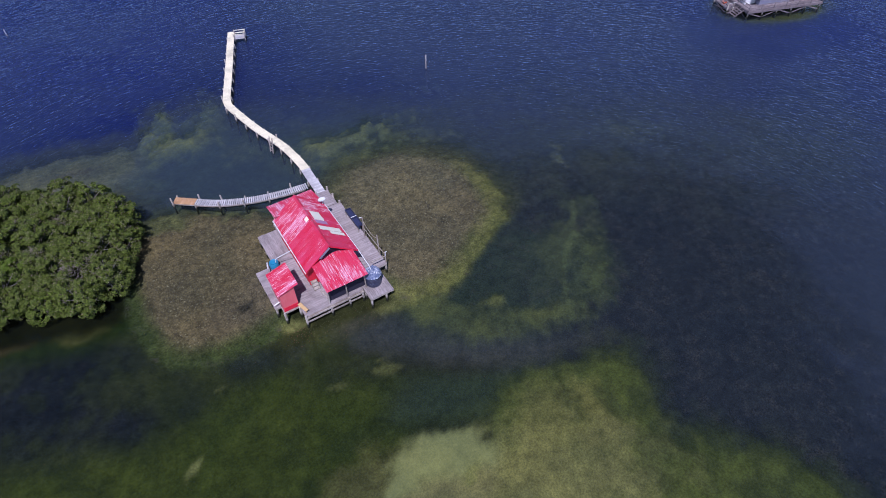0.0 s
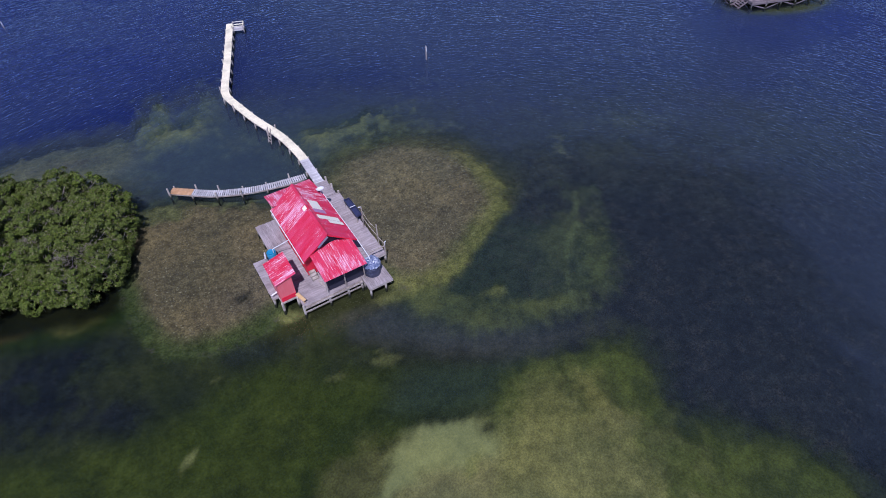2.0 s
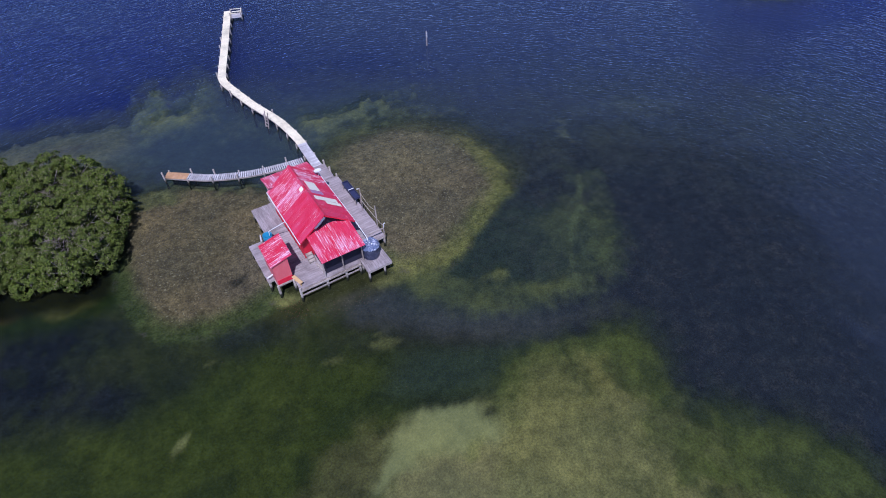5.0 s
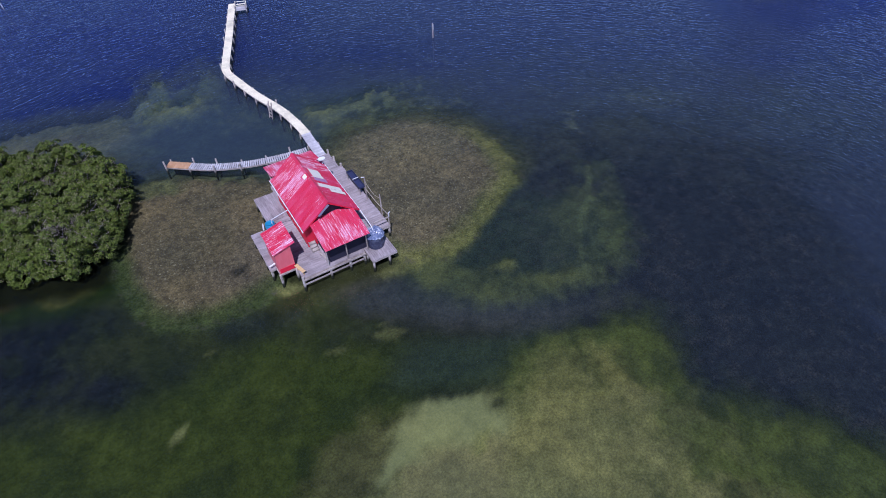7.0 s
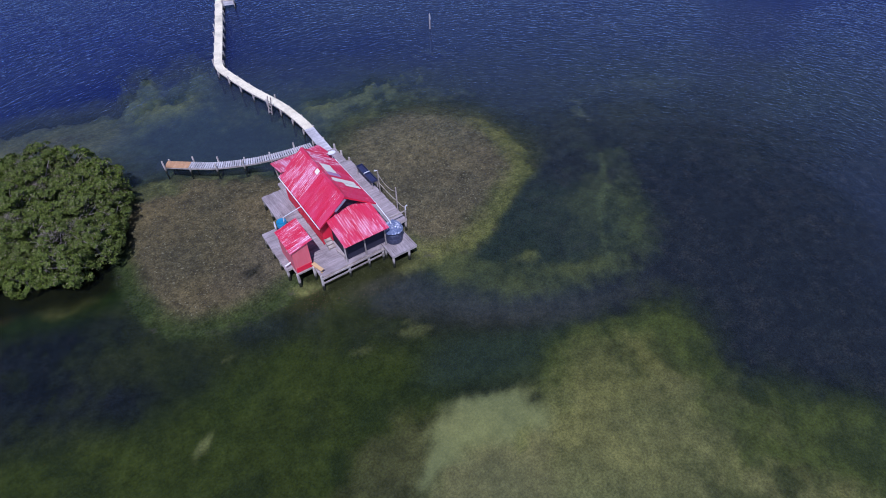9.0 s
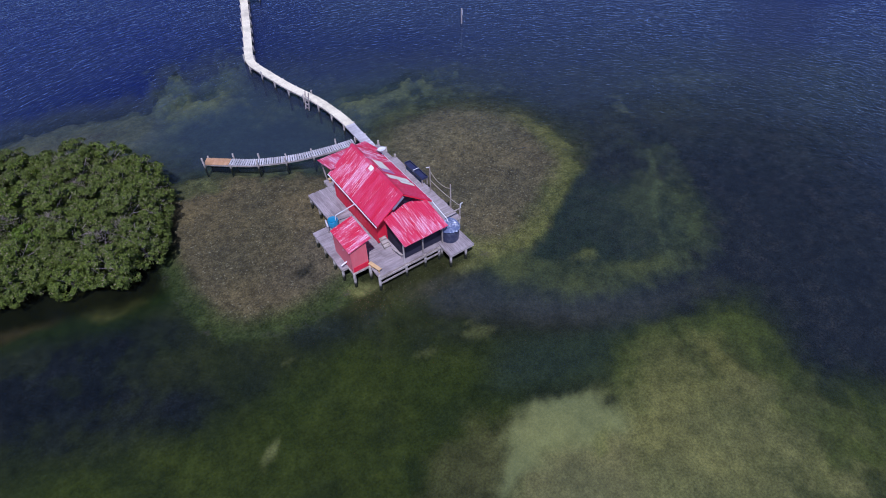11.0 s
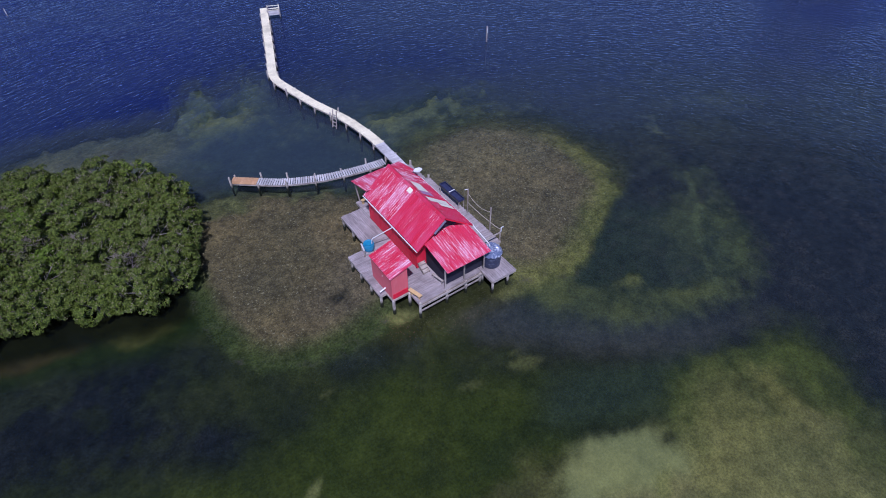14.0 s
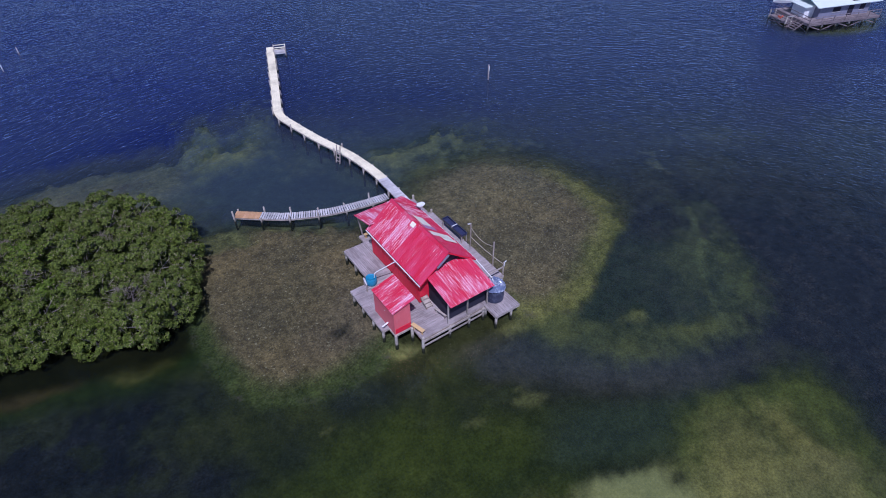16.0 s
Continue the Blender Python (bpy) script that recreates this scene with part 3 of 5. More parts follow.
    # single pale patches, ragged, the far ones fainter
    for cx, cy, rx, ry, turn, pale in ((3.6, -6.8, 1.3, 0.5, -20, 0.6), (3.6, -5.9, 0.5, 0.25, 0, 0.5), (-0.5, -6.2, 0.9, 0.4, -20, 0.45), (-12.5, -6.7, 0.75, 0.26, 35, 1.0), 
                                       (16.0, -6.1, 1.2, 0.6, -30, 0.7), (-0.8, 1.3, 1.2, 0.6, -25, 0.8), (8.2, -1.6, 2.0, 0.6, -10, 0.5), (5, -18.4, 0.9, 0.4, 30, 0.7),
                                       (-8.6, -1.0, 0.5, 0.2, 0, 0.4)):
        lay(soft(spot(x, y, cx, cy, rx, ry, turn) * min(rx, ry) + 0.55 * min(1.0, ry + 0.2) * fray, 0.7 * min(rx, ry) + 0.2) * pale, (0.180, 0.176, 0.066), 0.5)
    mottle = 0.40 + 0.60 * soft(fbm(x * 1.0, y * 1.0, 77, 4) + 0.05, 0.40)
    for cx, cy, rx, ry, turn, pale in ((-3.4, 44.2, 2.2, 3.2, 30, 1.0), (-4.4, 40.6, 2.0, 3.8, 5, 1.0), (-3.6, 36.6, 2.8, 1.7, 25, 0.95), (0.4, 36.8, 2.0, 2.8, -30, 0.75), (2.9, 41.4, 1.6, 3.8, -20, 0.7), (-0.4, 43.5, 2, 2.6, 0, 0.3),
                                       (3.9, 31.2, 2.2, 1.5, -20, 0.6), (12.1, 35.8, 1.2, 2.0, 20, 0.6), (20.0, 26.0, 2.8, 1.0, 8, 1.0), (16.0, 25.5, 2.8, 1.0, 0, 0.95), (12.4, 25.9, 2.6, 1.2, -12, 0.75), (10.2, 28.4, 2.0, 1.0, -15, 0.4),
                                       (14, 22.8, 5.0, 1.4, -5, 0.35), (22.5, 22.5, 4, 1.2, -20, 0.35), (-1.0, 20.6, 5.0, 1.0, -30, 0.6), (6, 57, 4, 2.5, 0, 0.3), (27, 29, 4, 1.5, 0, 0.3), (37.0, 10.0, 0.4, 1.5, -40, 0.45), (33.2, 33.9, 1.6, 0.9, -30, 0.5),
                                       (60, 26, 6, 2.5, -30, 0.3), (48, 8, 5, 2, -30, 0.25)):
        lay(soft(spot(x, y, cx, cy, rx, ry, turn) * min(rx, ry) + 1.9 * fray, 0.7 * min(rx, ry) + 1.0) * pale * mottle, (0.27, 0.255, 0.110), 0.85 if (cy > 34 and cx < 3.5) or (9 < cx < 21 and 25 < cy < 30) else None)
    # the weedy mound under the far house
    mound = spot(x, y, 90.5, 19.0, 9.5, 5.6, -19) * 5.6
    lay(soft(mound + 1.0 + 0.8 * fray, 3.5), (0.085, 0.090, 0.030), 0.7)
    under = soft(np.minimum(np.minimum(x + 3.0, 10.5 - x), np.minimum(y + 2.0, 14.5 - y)), 2.0)
    depth[...] = depth * (1 - under) + 0.22 * under
    lay(soft(spot(x, y, -4.0, 6.1, 0.8, 0.45, 20) + 0.2 * wob, 0.5) * 0.8, (0.03, 0.028, 0.025))
    return col, depth, rub


def axis(lo, hi, step, far):
    core = np.arange(lo, hi + step / 2, step)
    out = np.cumsum(step * 1.35 ** np.arange(1, 22))
    out = out[out < far]
    return np.concatenate((lo - out[::-1], core, hi + out))


def sheet(name, step, z_of, attrs, material, label):
    xs, ys = axis(-44, 104, step, 1800), axis(-42, 86, step, 1800)
    gx, gy = np.meshgrid(xs, ys)
    col, depth, rub = bed_maps(gx, gy)
    co = np.stack((gx, gy, z_of(gx, gy, depth)), -1).reshape(-1, 3)
    nx, ny = len(xs), len(ys)
    idx = np.arange(nx * ny).reshape(ny, nx)
    quads = np.stack((idx[:-1, :-1], idx[:-1, 1:], idx[1:, 1:], idx[1:, :-1]), -1).reshape(-1, 4)
    me = bpy.data.meshes.new(name)
    me.vertices.add(len(co))
    me.vertices.foreach_set("co", co.ravel())
    me.loops.add(quads.size)
    me.loops.foreach_set("vertex_index", quads.ravel())
    me.polygons.add(len(quads))
    me.polygons.foreach_set("loop_start", np.arange(0, quads.size, 4))
    me.polygons.foreach_set("use_smooth", np.ones(len(quads), bool))
    me.update(calc_edges=True)
    me.validate()
    for key, val in attrs(gx, gy, col, depth, rub).items():
        if val.ndim == 3:
            a = me.attributes.new(key, "FLOAT_COLOR", "POINT")
            a.data.foreach_set("color", np.concatenate((val.reshape(-1, 3), np.ones((nx * ny, 1))), 1).ravel())
        else:
            a = me.attributes.new(key, "FLOAT", "POINT")
            a.data.foreach_set("value", val.ravel())
    me.materials.append(material)
    return tagged(new(name, me), label, name, kind="structure")


MURK, SEA = 0.36, 0.30


def roughness_of_sea(x, y):
    """Calm in the lee of the flats and of the far house, choppy in the open."""
    open_sea = np.maximum(soft(0.85 * x + 0.65 * y - 27, 48), soft(0.3 * x + 0.9 * y - 26, 40))
    lee = soft(spot(x, y, 82, 13.5, 13, 7, -20) + 0.15, 0.7)
    return (0.16 + 0.84 * open_sea) * (1 - 0.45 * lee) * (1 + 0.15 * soft(0.9 * x - 0.2 * y - 32, 24)) * soft(np.hypot(x - 9.5, y + 24) - 18, 14)


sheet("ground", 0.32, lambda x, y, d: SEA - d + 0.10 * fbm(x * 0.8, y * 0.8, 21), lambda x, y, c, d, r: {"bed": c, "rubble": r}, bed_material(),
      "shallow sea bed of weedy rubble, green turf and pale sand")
sheet("water", 0.55, lambda x, y, d: 0.0 * x + SEA, lambda x, y, c, d, r: {"murk": 1 - np.exp(-MURK * d), "chop": roughness_of_sea(x, y)}, water_material(),
      "clear rippled sea water over the shallows, dark blue where deep")


# ---- timber decks ----
def plank_deck(owner, x0, x1, y0, y1, z, along, material, width=0.145, gap=0.008, thick=0.04):
    """Planks, each an object, laid over a rectangle; along: the axis on which they run."""
    span, run = ((y0, y1), (x0, x1)) if along == "x" else ((x0, x1), (y0, y1))
    count = int((span[1] - span[0]) / (width + gap))
    length = run[1] - run[0]
    s = Shape().beam((-length / 2, 0, 0), (length / 2, 0, 0), width, thick)
    me = s.mesh("plank", material)
    for i in range(count):
        c = span[0] + (i + 0.5) * (span[1] - span[0]) / count
        slip = rng.uniform(-0.03, 0.03)
        mid = (run[0] + run[1]) / 2 + slip
        at = (mid, c) if along == "x" else (c, mid)
        part("plank", me, material, owner, at=pose(at[0], at[1], z - thick / 2 + rng.uniform(-0.006, 0.006), rng.uniform(-0.6, 0.6), rng.uniform(-0.15, 0.15), (0 if along == "x" else 90) + rng.uniform(-0.25, 0.25)))


def deck_frame(owner, x0, x1, y0, y1, z, posts, rim=True, low=None):
    """Joists, rim boards and piles under a deck."""
    if rim:
        for a, b in (((x0, y0), (x1, y0)), ((x0, y1), (x1, y1))):
            part("rim_board", Shape().beam((a[0], a[1], z - 0.14), (b[0], b[1], z - 0.14), 0.05, 0.19), GREY_BEAM, owner)
        for a, b in (((x0, y0 + 0.03), (x0, y1 - 0.03)), ((x1, y0 + 0.03), (x1, y1 - 0.03))):
            part("rim_board", Shape().beam((a[0], a[1], z - 0.14), (b[0], b[1], z - 0.14), 0.05, 0.19), GREY_BEAM, owner)
    n = max(1, int((x1 - x0) / 1.2))
    for i in range(1, n):
        x = x0 + i * (x1 - x0) / n
        part("joist", Shape().beam((x, y0 + 0.03, z - 0.14), (x, y1 - 0.03, z - 0.14), 0.05, 0.17), GREY_BEAM, owner)
    for x, y, top in posts:
        part("piling", Shape().pole((x + rng.uniform(-0.04, 0.04), y, -1.2), (x, y, top), 0.125, 0.105, 10, 0.03), PILE, owner, smooth=False)


DZ = 1.5
front_deck = thing("front_deck", "weathered grey plank deck on round timber piles", "deck")
plank_deck(front_deck, 0.02, 5.75, 0.62, 3.75, DZ, "x", GREY_DECK)
deck_frame(front_deck, 0.04, 5.73, 0.60, 3.75, DZ, [(0.0, 0.5, 1.75), (1.0, 3.3, 1.3), (2.45, 0.55, 1.38), (4.25, 0.55, 1.38), (5.6, 0.55, 1.38), (4.2, 3.3, 1.3)])
part("low_rail", Shape().beam((0.0, 0.44, 0.88), (5.6, 0.44, 0.92), 0.06, 0.16), GREY_BEAM, front_deck)
part("edge_beam", Shape().beam((0.0, 0.42, 1.40), (5.7, 0.42, 1.40), 0.10, 0.16), GREY_BEAM, front_deck)

side_deck = thing("side_deck", "narrow weathered grey plank walkway beside the red house wall", "deck")
plank_deck(side_deck, 0.08, 1.84, 3.80, 8.68, DZ, "x", GREY_DECK)
deck_frame(side_deck, 0.10, 1.82, 3.80, 8.66, DZ, [(0.2, 5.2, 1.3), (0.2, 7.9, 1.3), (1.7, 6.0, 1.3)])

shed_deck = thing("shed_deck", "weathered grey plank deck under the small red shed", "deck")
plank_deck(shed_deck, -1.98, 0.04, 2.95, 8.05, DZ, "x", GREY_DECK)
deck_frame(shed_deck, -1.96, 0.02, 2.97, 8.05, DZ, [(-1.85, 3.1, 1.38), (-1.85, 4.6, 1.38), (-1.85, 6.2, 1.38), (-1.85, 7.7, 1.38), (-0.2, 7.7, 1.38)])
part("floor_board", Shape().box(-1.45, 2.0, DZ - 0.16, 0.05, 2.93, DZ - 0.02), GREY_BEAM, shed_deck)
for px, py in ((-1.42, 1.95), (-0.02, 1.95)):
    part("piling", Shape().pole((px, py, -1.2), (px, py, 1.55), 0.14, 0.12, 10, 0.03), PILE, shed_deck)

back_deck = thing("back_deck", "weathered grey plank deck beside the back porch", "deck")
plank_deck(back_deck, -0.15, 1.84, 8.75, 12.68, DZ, "y", GREY_DECK)
deck_frame(back_deck, -0.13, 1.82, 8.76, 12.66, DZ, [(-0.05, 8.9, 1.38), (-0.05, 10.8, 1.38), (-0.05, 12.5, 1.38), (1.7, 12.5, 1.38)])

porch_floor = thing("porch_floor", "grey plank floor under the back porch roof", "deck")
plank_deck(porch_floor, 1.88, 6.55, 11.15, 13.7, DZ, "x", GREY_DECK)
deck_frame(porch_floor, 1.90, 6.53, 11.17, 13.68, DZ, [(2.2, 13.5, 1.3), (6.4, 13.5, 1.3)])

landing = thing("landing_deck", "broad weathered grey plank landing along the house", "deck")
plank_deck(landing, 6.62, 9.15, 2.35, 12.95, DZ, "x", GREY_DECK)
plank_deck(landing, 6.75, 8.85, 13.0, 15.6, DZ, "x", GREY_DECK)
deck_frame(landing, 6.64, 9.13, 2.37, 12.93, DZ, [(9.05, 2.5, 1.38), (9.05, 5.2, 1.38), (9.05, 8.0, 1.38), (9.05, 10.6, 1.38), (9.05, 12.8, 1.85), (6.8, 5.0, 1.3), (6.8, 9.0, 1.3), (8.9, 14.2, 1.9), (8.85, 15.6, 1.9)])

tank_deck = thing("tank_deck", "small grey plank platform carrying the water tank", "deck")
plank_deck(tank_deck, 5.80, 8.15, -0.80, 2.32, DZ - 0.05, "y", GREY_DECK)
deck_frame(tank_deck, 5.82, 8.13, -0.78, 2.30, DZ - 0.05, [(5.9, -0.7, 1.33), (7.4, -0.7, 1.33), (8.05, -0.1, 1.33), (8.05, 1.2, 1.33), (5.9, 0.6, 1.33)])


# ---- the red house ----
house = thing("fish_house", "red stilt fishing house with a faded red metal gable roof", "house")
WX0, WX1, WY0, WY1 = 1.86, 6.58, 3.75, 11.10
EX0, EX1, RX, EZ, RZ = 1.62, 6.80, 4.22, 3.93, 5.93
RY0, RY1 = 3.18, 11.35
pitch = (RZ - EZ) / (RX - EX0)
wz = EZ + pitch * (WX0 - EX0) - 0.08
WALL_T = 0.12
part("wall", Shape().box(WX0, WY0, DZ, WX0 + WALL_T, WY1, wz), RED_WALL, house, "bright red boarded side wall")
part("wall", Shape().box(WX1 - WALL_T, WY0, DZ, WX1, WY1, wz), RED_WALL, house)
for y in (WY0, WY1 - WALL_T):
    g = Shape()
    ring = [(WX0 + WALL_T, DZ), (WX1 - WALL_T, DZ), (WX1 - WALL_T, wz), (RX, RZ - 0.12), (WX0 + WALL_T, wz)]
    g.add([(a, y, b) for a, b in ring] + [(a, y + WALL_T, b) for a, b in ring],
          [(0, 1, 2, 3, 4), (9, 8, 7, 6, 5)] + [(i, (i + 1) % 5, 5 + (i + 1) % 5, 5 + i) for i in range(5)])
    part("gable_wall", g, RED_WALL, house)
for i in range(24):                                     # board seams on the side wall
    y = WY0 + 0.15 + i * 0.305
    part("batten", Shape().box(WX0 - 0.015, y, DZ, WX0 - 0.001, y + 0.04, wz - 0.05), RED_WALL, house)

n_sheets = 10
sw = (RY1 - RY0) / n_sheets
for side, ex in ((0, EX0), (1, EX1)):
    run = Vector((ex - RX, 0, EZ - RZ))
    sheets = [ribbed_sheet(sw + 0.03, run.length).mesh("roof_sheet", mt) for mt in (ROOF_X, ROOF_WORN)]
    for i in range(n_sheets):
        me = sheets[1 if i >= (5 if side == 0 else 7) else 0]
        y = RY0 + i * sw
        lift = 0.03 + (0.006 if i % 2 else 0.0)
        if side == 0:
            m = slope_pose((RX, y + sw + 0.015, RZ + lift), run, (0, -1, 0))
        else:
            m = slope_pose((RX, y - 0.015, RZ + lift), run, (0, 1, 0))
        part("roof_sheet", me, ROOF_X, house, at=m)
ridge = Shape()
for sx in (-1, 1):
    ridge.add([(RX, RY0 - 0.02, RZ + 0.09), (RX, RY1 + 0.02, RZ + 0.09), (RX + sx * 0.2, RY1 + 0.02, RZ + 0.09 - 0.2 * pitch), (RX + sx * 0.2, RY0 - 0.02, RZ + 0.09 - 0.2 * pitch)], [(0, 1, 2, 3) if sx < 0 else (3, 2, 1, 0)])
part("ridge_cap", ridge, ROOF_X, house)


def on_slope(side, y0, y1, d0, d1, lift):
    """A flat panel on a roof slope, from d0 to d1 metres below the ridge."""
    ex = EX0 if side == 0 else EX1
    run = Vector((ex - RX, 0, EZ - RZ)).normalized()
    a, b = Vector((RX, 0, RZ)) + run * d0, Vector((RX, 0, RZ)) + run * d1
    nrm = Vector((-run.z, 0, run.x)) if run.x > 0 else Vector((run.z, 0, -run.x))
    nrm = nrm if nrm.z > 0 else -nrm
    s = Shape()
    low, high = nrm * (lift - 0.012), nrm * lift
    ring = [(a, y0), (b, y0), (b, y1), (a, y1)]
    vs = [(p.x + o.x, y, p.z + o.z) for o in (low, high) for p, y in ring]
    s.add(vs, [(3, 2, 1, 0), (4, 5, 6, 7), (0, 1, 5, 4), (1, 2, 6, 5), (2, 3, 7, 6), (3, 0, 4, 7)])
    return s


part("skylight", on_slope(0, 7.38, 7.90, 0.10, 0.50, 0.085), CREAM, house, "bare white patch panel")
part("skylight", on_slope(1, 7.35, 8.75, 0.45, 1.55, 0.085), CREAM, house, "bare white patch panel")
part("patch_sheet", on_slope(1, 6.75, 7.30, 0.40, 1.7, 0.085), PURPLE_SHEET, house, "mauve bare metal patch")
part("skylight", on_slope(1, 5.75, 6.35, 0.35, 2.75, 0.085), CREAM, house, "long bare white roof panel")
part("skylight", on_slope(1, 5.25, 5.70, 1.3, 2.9, 0.085), CREAM, house, "long bare white roof panel")

# verge boards, and a dark-coloured board for the shade in the front gable
for sx, ex in ((-1, EX0), (1, EX1)):
    for y in (RY0 + 0.02, RY1 - 0.02):
        part("verge_board", Shape().beam((RX, y, RZ - 0.07), (ex, y, EZ - 0.05), 0.04, 0.13), RED_WALL, house)
def gable_board(x0, x1, z0, z1, top, y, thick):
    """An upright board cut to the slopes of the gable."""
    ring = [(x0, z0), (x1, z0), (RX + (x1 - RX) * (top - z1) / (top - z0), z1), (RX + (x0 - RX) * (top - z1) / (top - z0), z1)]
    return Shape().add([(a, y, b) for a, b in ring] + [(a, y + thick, b) for a, b in ring],
                       [(0, 1, 2, 3), (7, 6, 5, 4), (1, 0, 4, 5), (2, 1, 5, 6), (3, 2, 6, 7), (0, 3, 7, 4)])


part("gable_board", gable_board(2.55, 5.95, 4.46, 5.32, 5.78, WY0 - 0.07, 0.04), DARK, house, "dark board standing for the shade in the front gable")
part("rake_board", Shape().beam((RX - 0.02, RY0 - 0.035, RZ - 0.20), (RX - 1.05, RY0 - 0.035, RZ - 0.20 - 1.03 * pitch), 0.03, 0.20), GREY_WALL, house, "grey-blue board under the rake")
for ex, sx in ((EX0, -1), (EX1, 1)):
    gut = Shape().tube([(ex + sx * 0.05, RY0 - 0.02, EZ - 0.06), (ex + sx * 0.05, RY1 + 0.02, EZ - 0.04)], 0.042, 8)
    part("gutter", gut, WHITE, house, "white plastic gutter")
part("drain_pipe", Shape().tube([(EX0 - 0.05, 6.7, EZ - 0.12), (0.16, 7.45, 2.85), (0.06, 7.5, 2.75), (0.04, 7.56, 2.22)], 0.036, 8), PLASTIC_WHITE, house, "white plastic rain pipe")
part("drain_pipe", Shape().tube([(EX1 + 0.05, 3.25, EZ - 0.1), (6.95, 1.3, 3.3), (6.95, 1.05, 3.0)], 0.036, 8), PLASTIC_WHITE, house, "white plastic rain pipe")

# front porch under its lean-to roof
LX0, LX1, LY0, LY1, LZ0, LZ1 = 2.28, 6.28, 0.16, 3.72, 3.74, 4.42
run = Vector((0, LY0 - LY1, LZ0 - LZ1))
n_l = 5
lw = (LX1 - LX0) / n_l
me = ribbed_sheet(lw + 0.03, run.length).mesh("porch_sheet", ROOF_LEAN)
for i in range(n_l):
    part("porch_sheet", me, ROOF_X, house, at=slope_pose((LX0 + i * lw - 0.015, LY1, LZ1 + 0.03 + (0.006 if i % 2 else 0)), run, (1, 0, 0)))
part("porch_beam", Shape().beam((LX0 + 0.1, 0.72, LZ0 - 0.02), (LX1 - 0.1, 0.72, LZ0 - 0.02), 0.09, 0.14), GREY_BEAM, house)
for x in (LX0 + 0.15, 4.2, LX1 - 0.2):
    part("porch_post", Shape().beam((x, 0.72, DZ), (x, 0.72, LZ0 - 0.08), 0.1, 0.1), GREY_BEAM, house)
part("porch_screen", Shape().box(2.77, 1.05, DZ, 6.15, 1.10, LZ0 + 0.12), DARK, house, "dark insect screen")
part("porch_screen", Shape().box(2.72, 1.05, DZ, 2.765, WY0 - 0.01, LZ0 + 0.12), DARK, house, "dark insect screen")
part("porch_screen", Shape().box(6.155, 1.05, DZ, 6.20, WY0 - 0.01, LZ0 + 0.12), DARK, house, "dark insect screen")

# back porch roof
BX0, BX1, BY0, BY1, BZ0, BZ1 = 1.78, 6.62, 11.05, 13.85, 4.45, 3.75
run = Vector((0, BY1 - BY0, BZ1 - BZ0))
n_b = 6
bw = (BX1 - BX0) / n_b
me = ribbed_sheet(bw + 0.03, run.length).mesh("porch_sheet", ROOF_WORN)
for i in range(n_b):
    part("porch_sheet", me, ROOF_X, house, at=slope_pose((BX0 + (i + 1) * bw + 0.015, BY0, BZ0 + 0.03 + (0.006 if i % 2 else 0)), run, (-1, 0, 0)))
part("porch_beam", Shape().beam((BX0 + 0.1, BY1 - 0.25, BZ1 - 0.03), (BX1 - 0.1, BY1 - 0.25, BZ1 - 0.03), 0.09, 0.14), GREY_BEAM, house)
for x in (BX0 + 0.2, 4.2, BX1 - 0.2):
    part("porch_post", Shape().beam((x + 0.25 * (x < 3), BY1 - 0.25, DZ), (x, BY1 - 0.25, BZ1 - 0.08), 0.1, 0.1), GREY_BEAM, house)
part("door", Shape().box(WX0 - 0.03, 9.3, DZ + 0.02, WX0 - 0.002, 10.15, DZ + 2.0), RED_WALL, house)

steps = thing("porch_steps", "three grey timber steps up to the house front", "steps")
for i in range(3):
    y = 2.86 + 0.27 * i
    part("tread", Shape().box(1.90, y, DZ + 0.17 + 0.19 * i, 2.42, y + 0.30, DZ + 0.215 + 0.19 * i), GREY_BEAM, steps)
    part("riser", Shape().box(1.93, y + 0.03, DZ + 0.19 * i - (0.0 if i == 0 else -0.03), 2.39, y + 0.055, DZ + 0.168 + 0.19 * i), GREY_BEAM, steps)
for x in (1.885, 2.435):
    part("stringer", Shape().beam((x, 2.80, DZ + 0.10), (x, 3.66, DZ + 0.66), 0.03, 0.22), GREY_BEAM, steps)
side_bench = thing("deck_bench", "narrow weathered plank bench beside the porch edge", "bench")
part("seat", Shape().beam((2.30, 2.30, DZ + 0.42), (2.52, 1.12, DZ + 0.42), 0.17, 0.05), GREY_BEAM, side_bench)
for x, y in ((2.32, 2.15), (2.49, 1.28)):
    part("leg", Shape().beam((x, y, DZ), (x, y, DZ + 0.4), 0.08, 0.08), GREY_BEAM, side_bench)

# ---- the small red shed ----
shed = thing("shed", "small faded red board shed with a chalky red metal roof", "shed")
SX0, SX1, SY0, SY1 = -1.38, 0.02, 2.12, 5.05
zl, zr = 3.78, 4.18
for y in (SY0, SY1 - 0.06):
    s = Shape().add([(SX0, y, DZ), (SX1, y, DZ), (SX1, y, zr), (SX0, y, zl), (SX0, y + 0.06, DZ), (SX1, y + 0.06, DZ), (SX1, y + 0.06, zr), (SX0, y + 0.06, zl)],
                    [(0, 1, 2, 3), (7, 6, 5, 4), (0, 4, 5, 1), (1, 5, 6, 2), (2, 6, 7, 3), (3, 7, 4, 0)])
    part("wall", s, FADED_RED, shed, "faded pinkish red board wall")
part("wall", Shape().box(SX0, SY0 + 0.06, DZ, SX0 + 0.06, SY1 - 0.06, zl - 0.01), FADED_RED, shed)
part("wall", Shape().box(SX1 - 0.06, SY0 + 0.06, DZ, SX1, SY1 - 0.06, zr - 0.03), FADED_RED, shed)
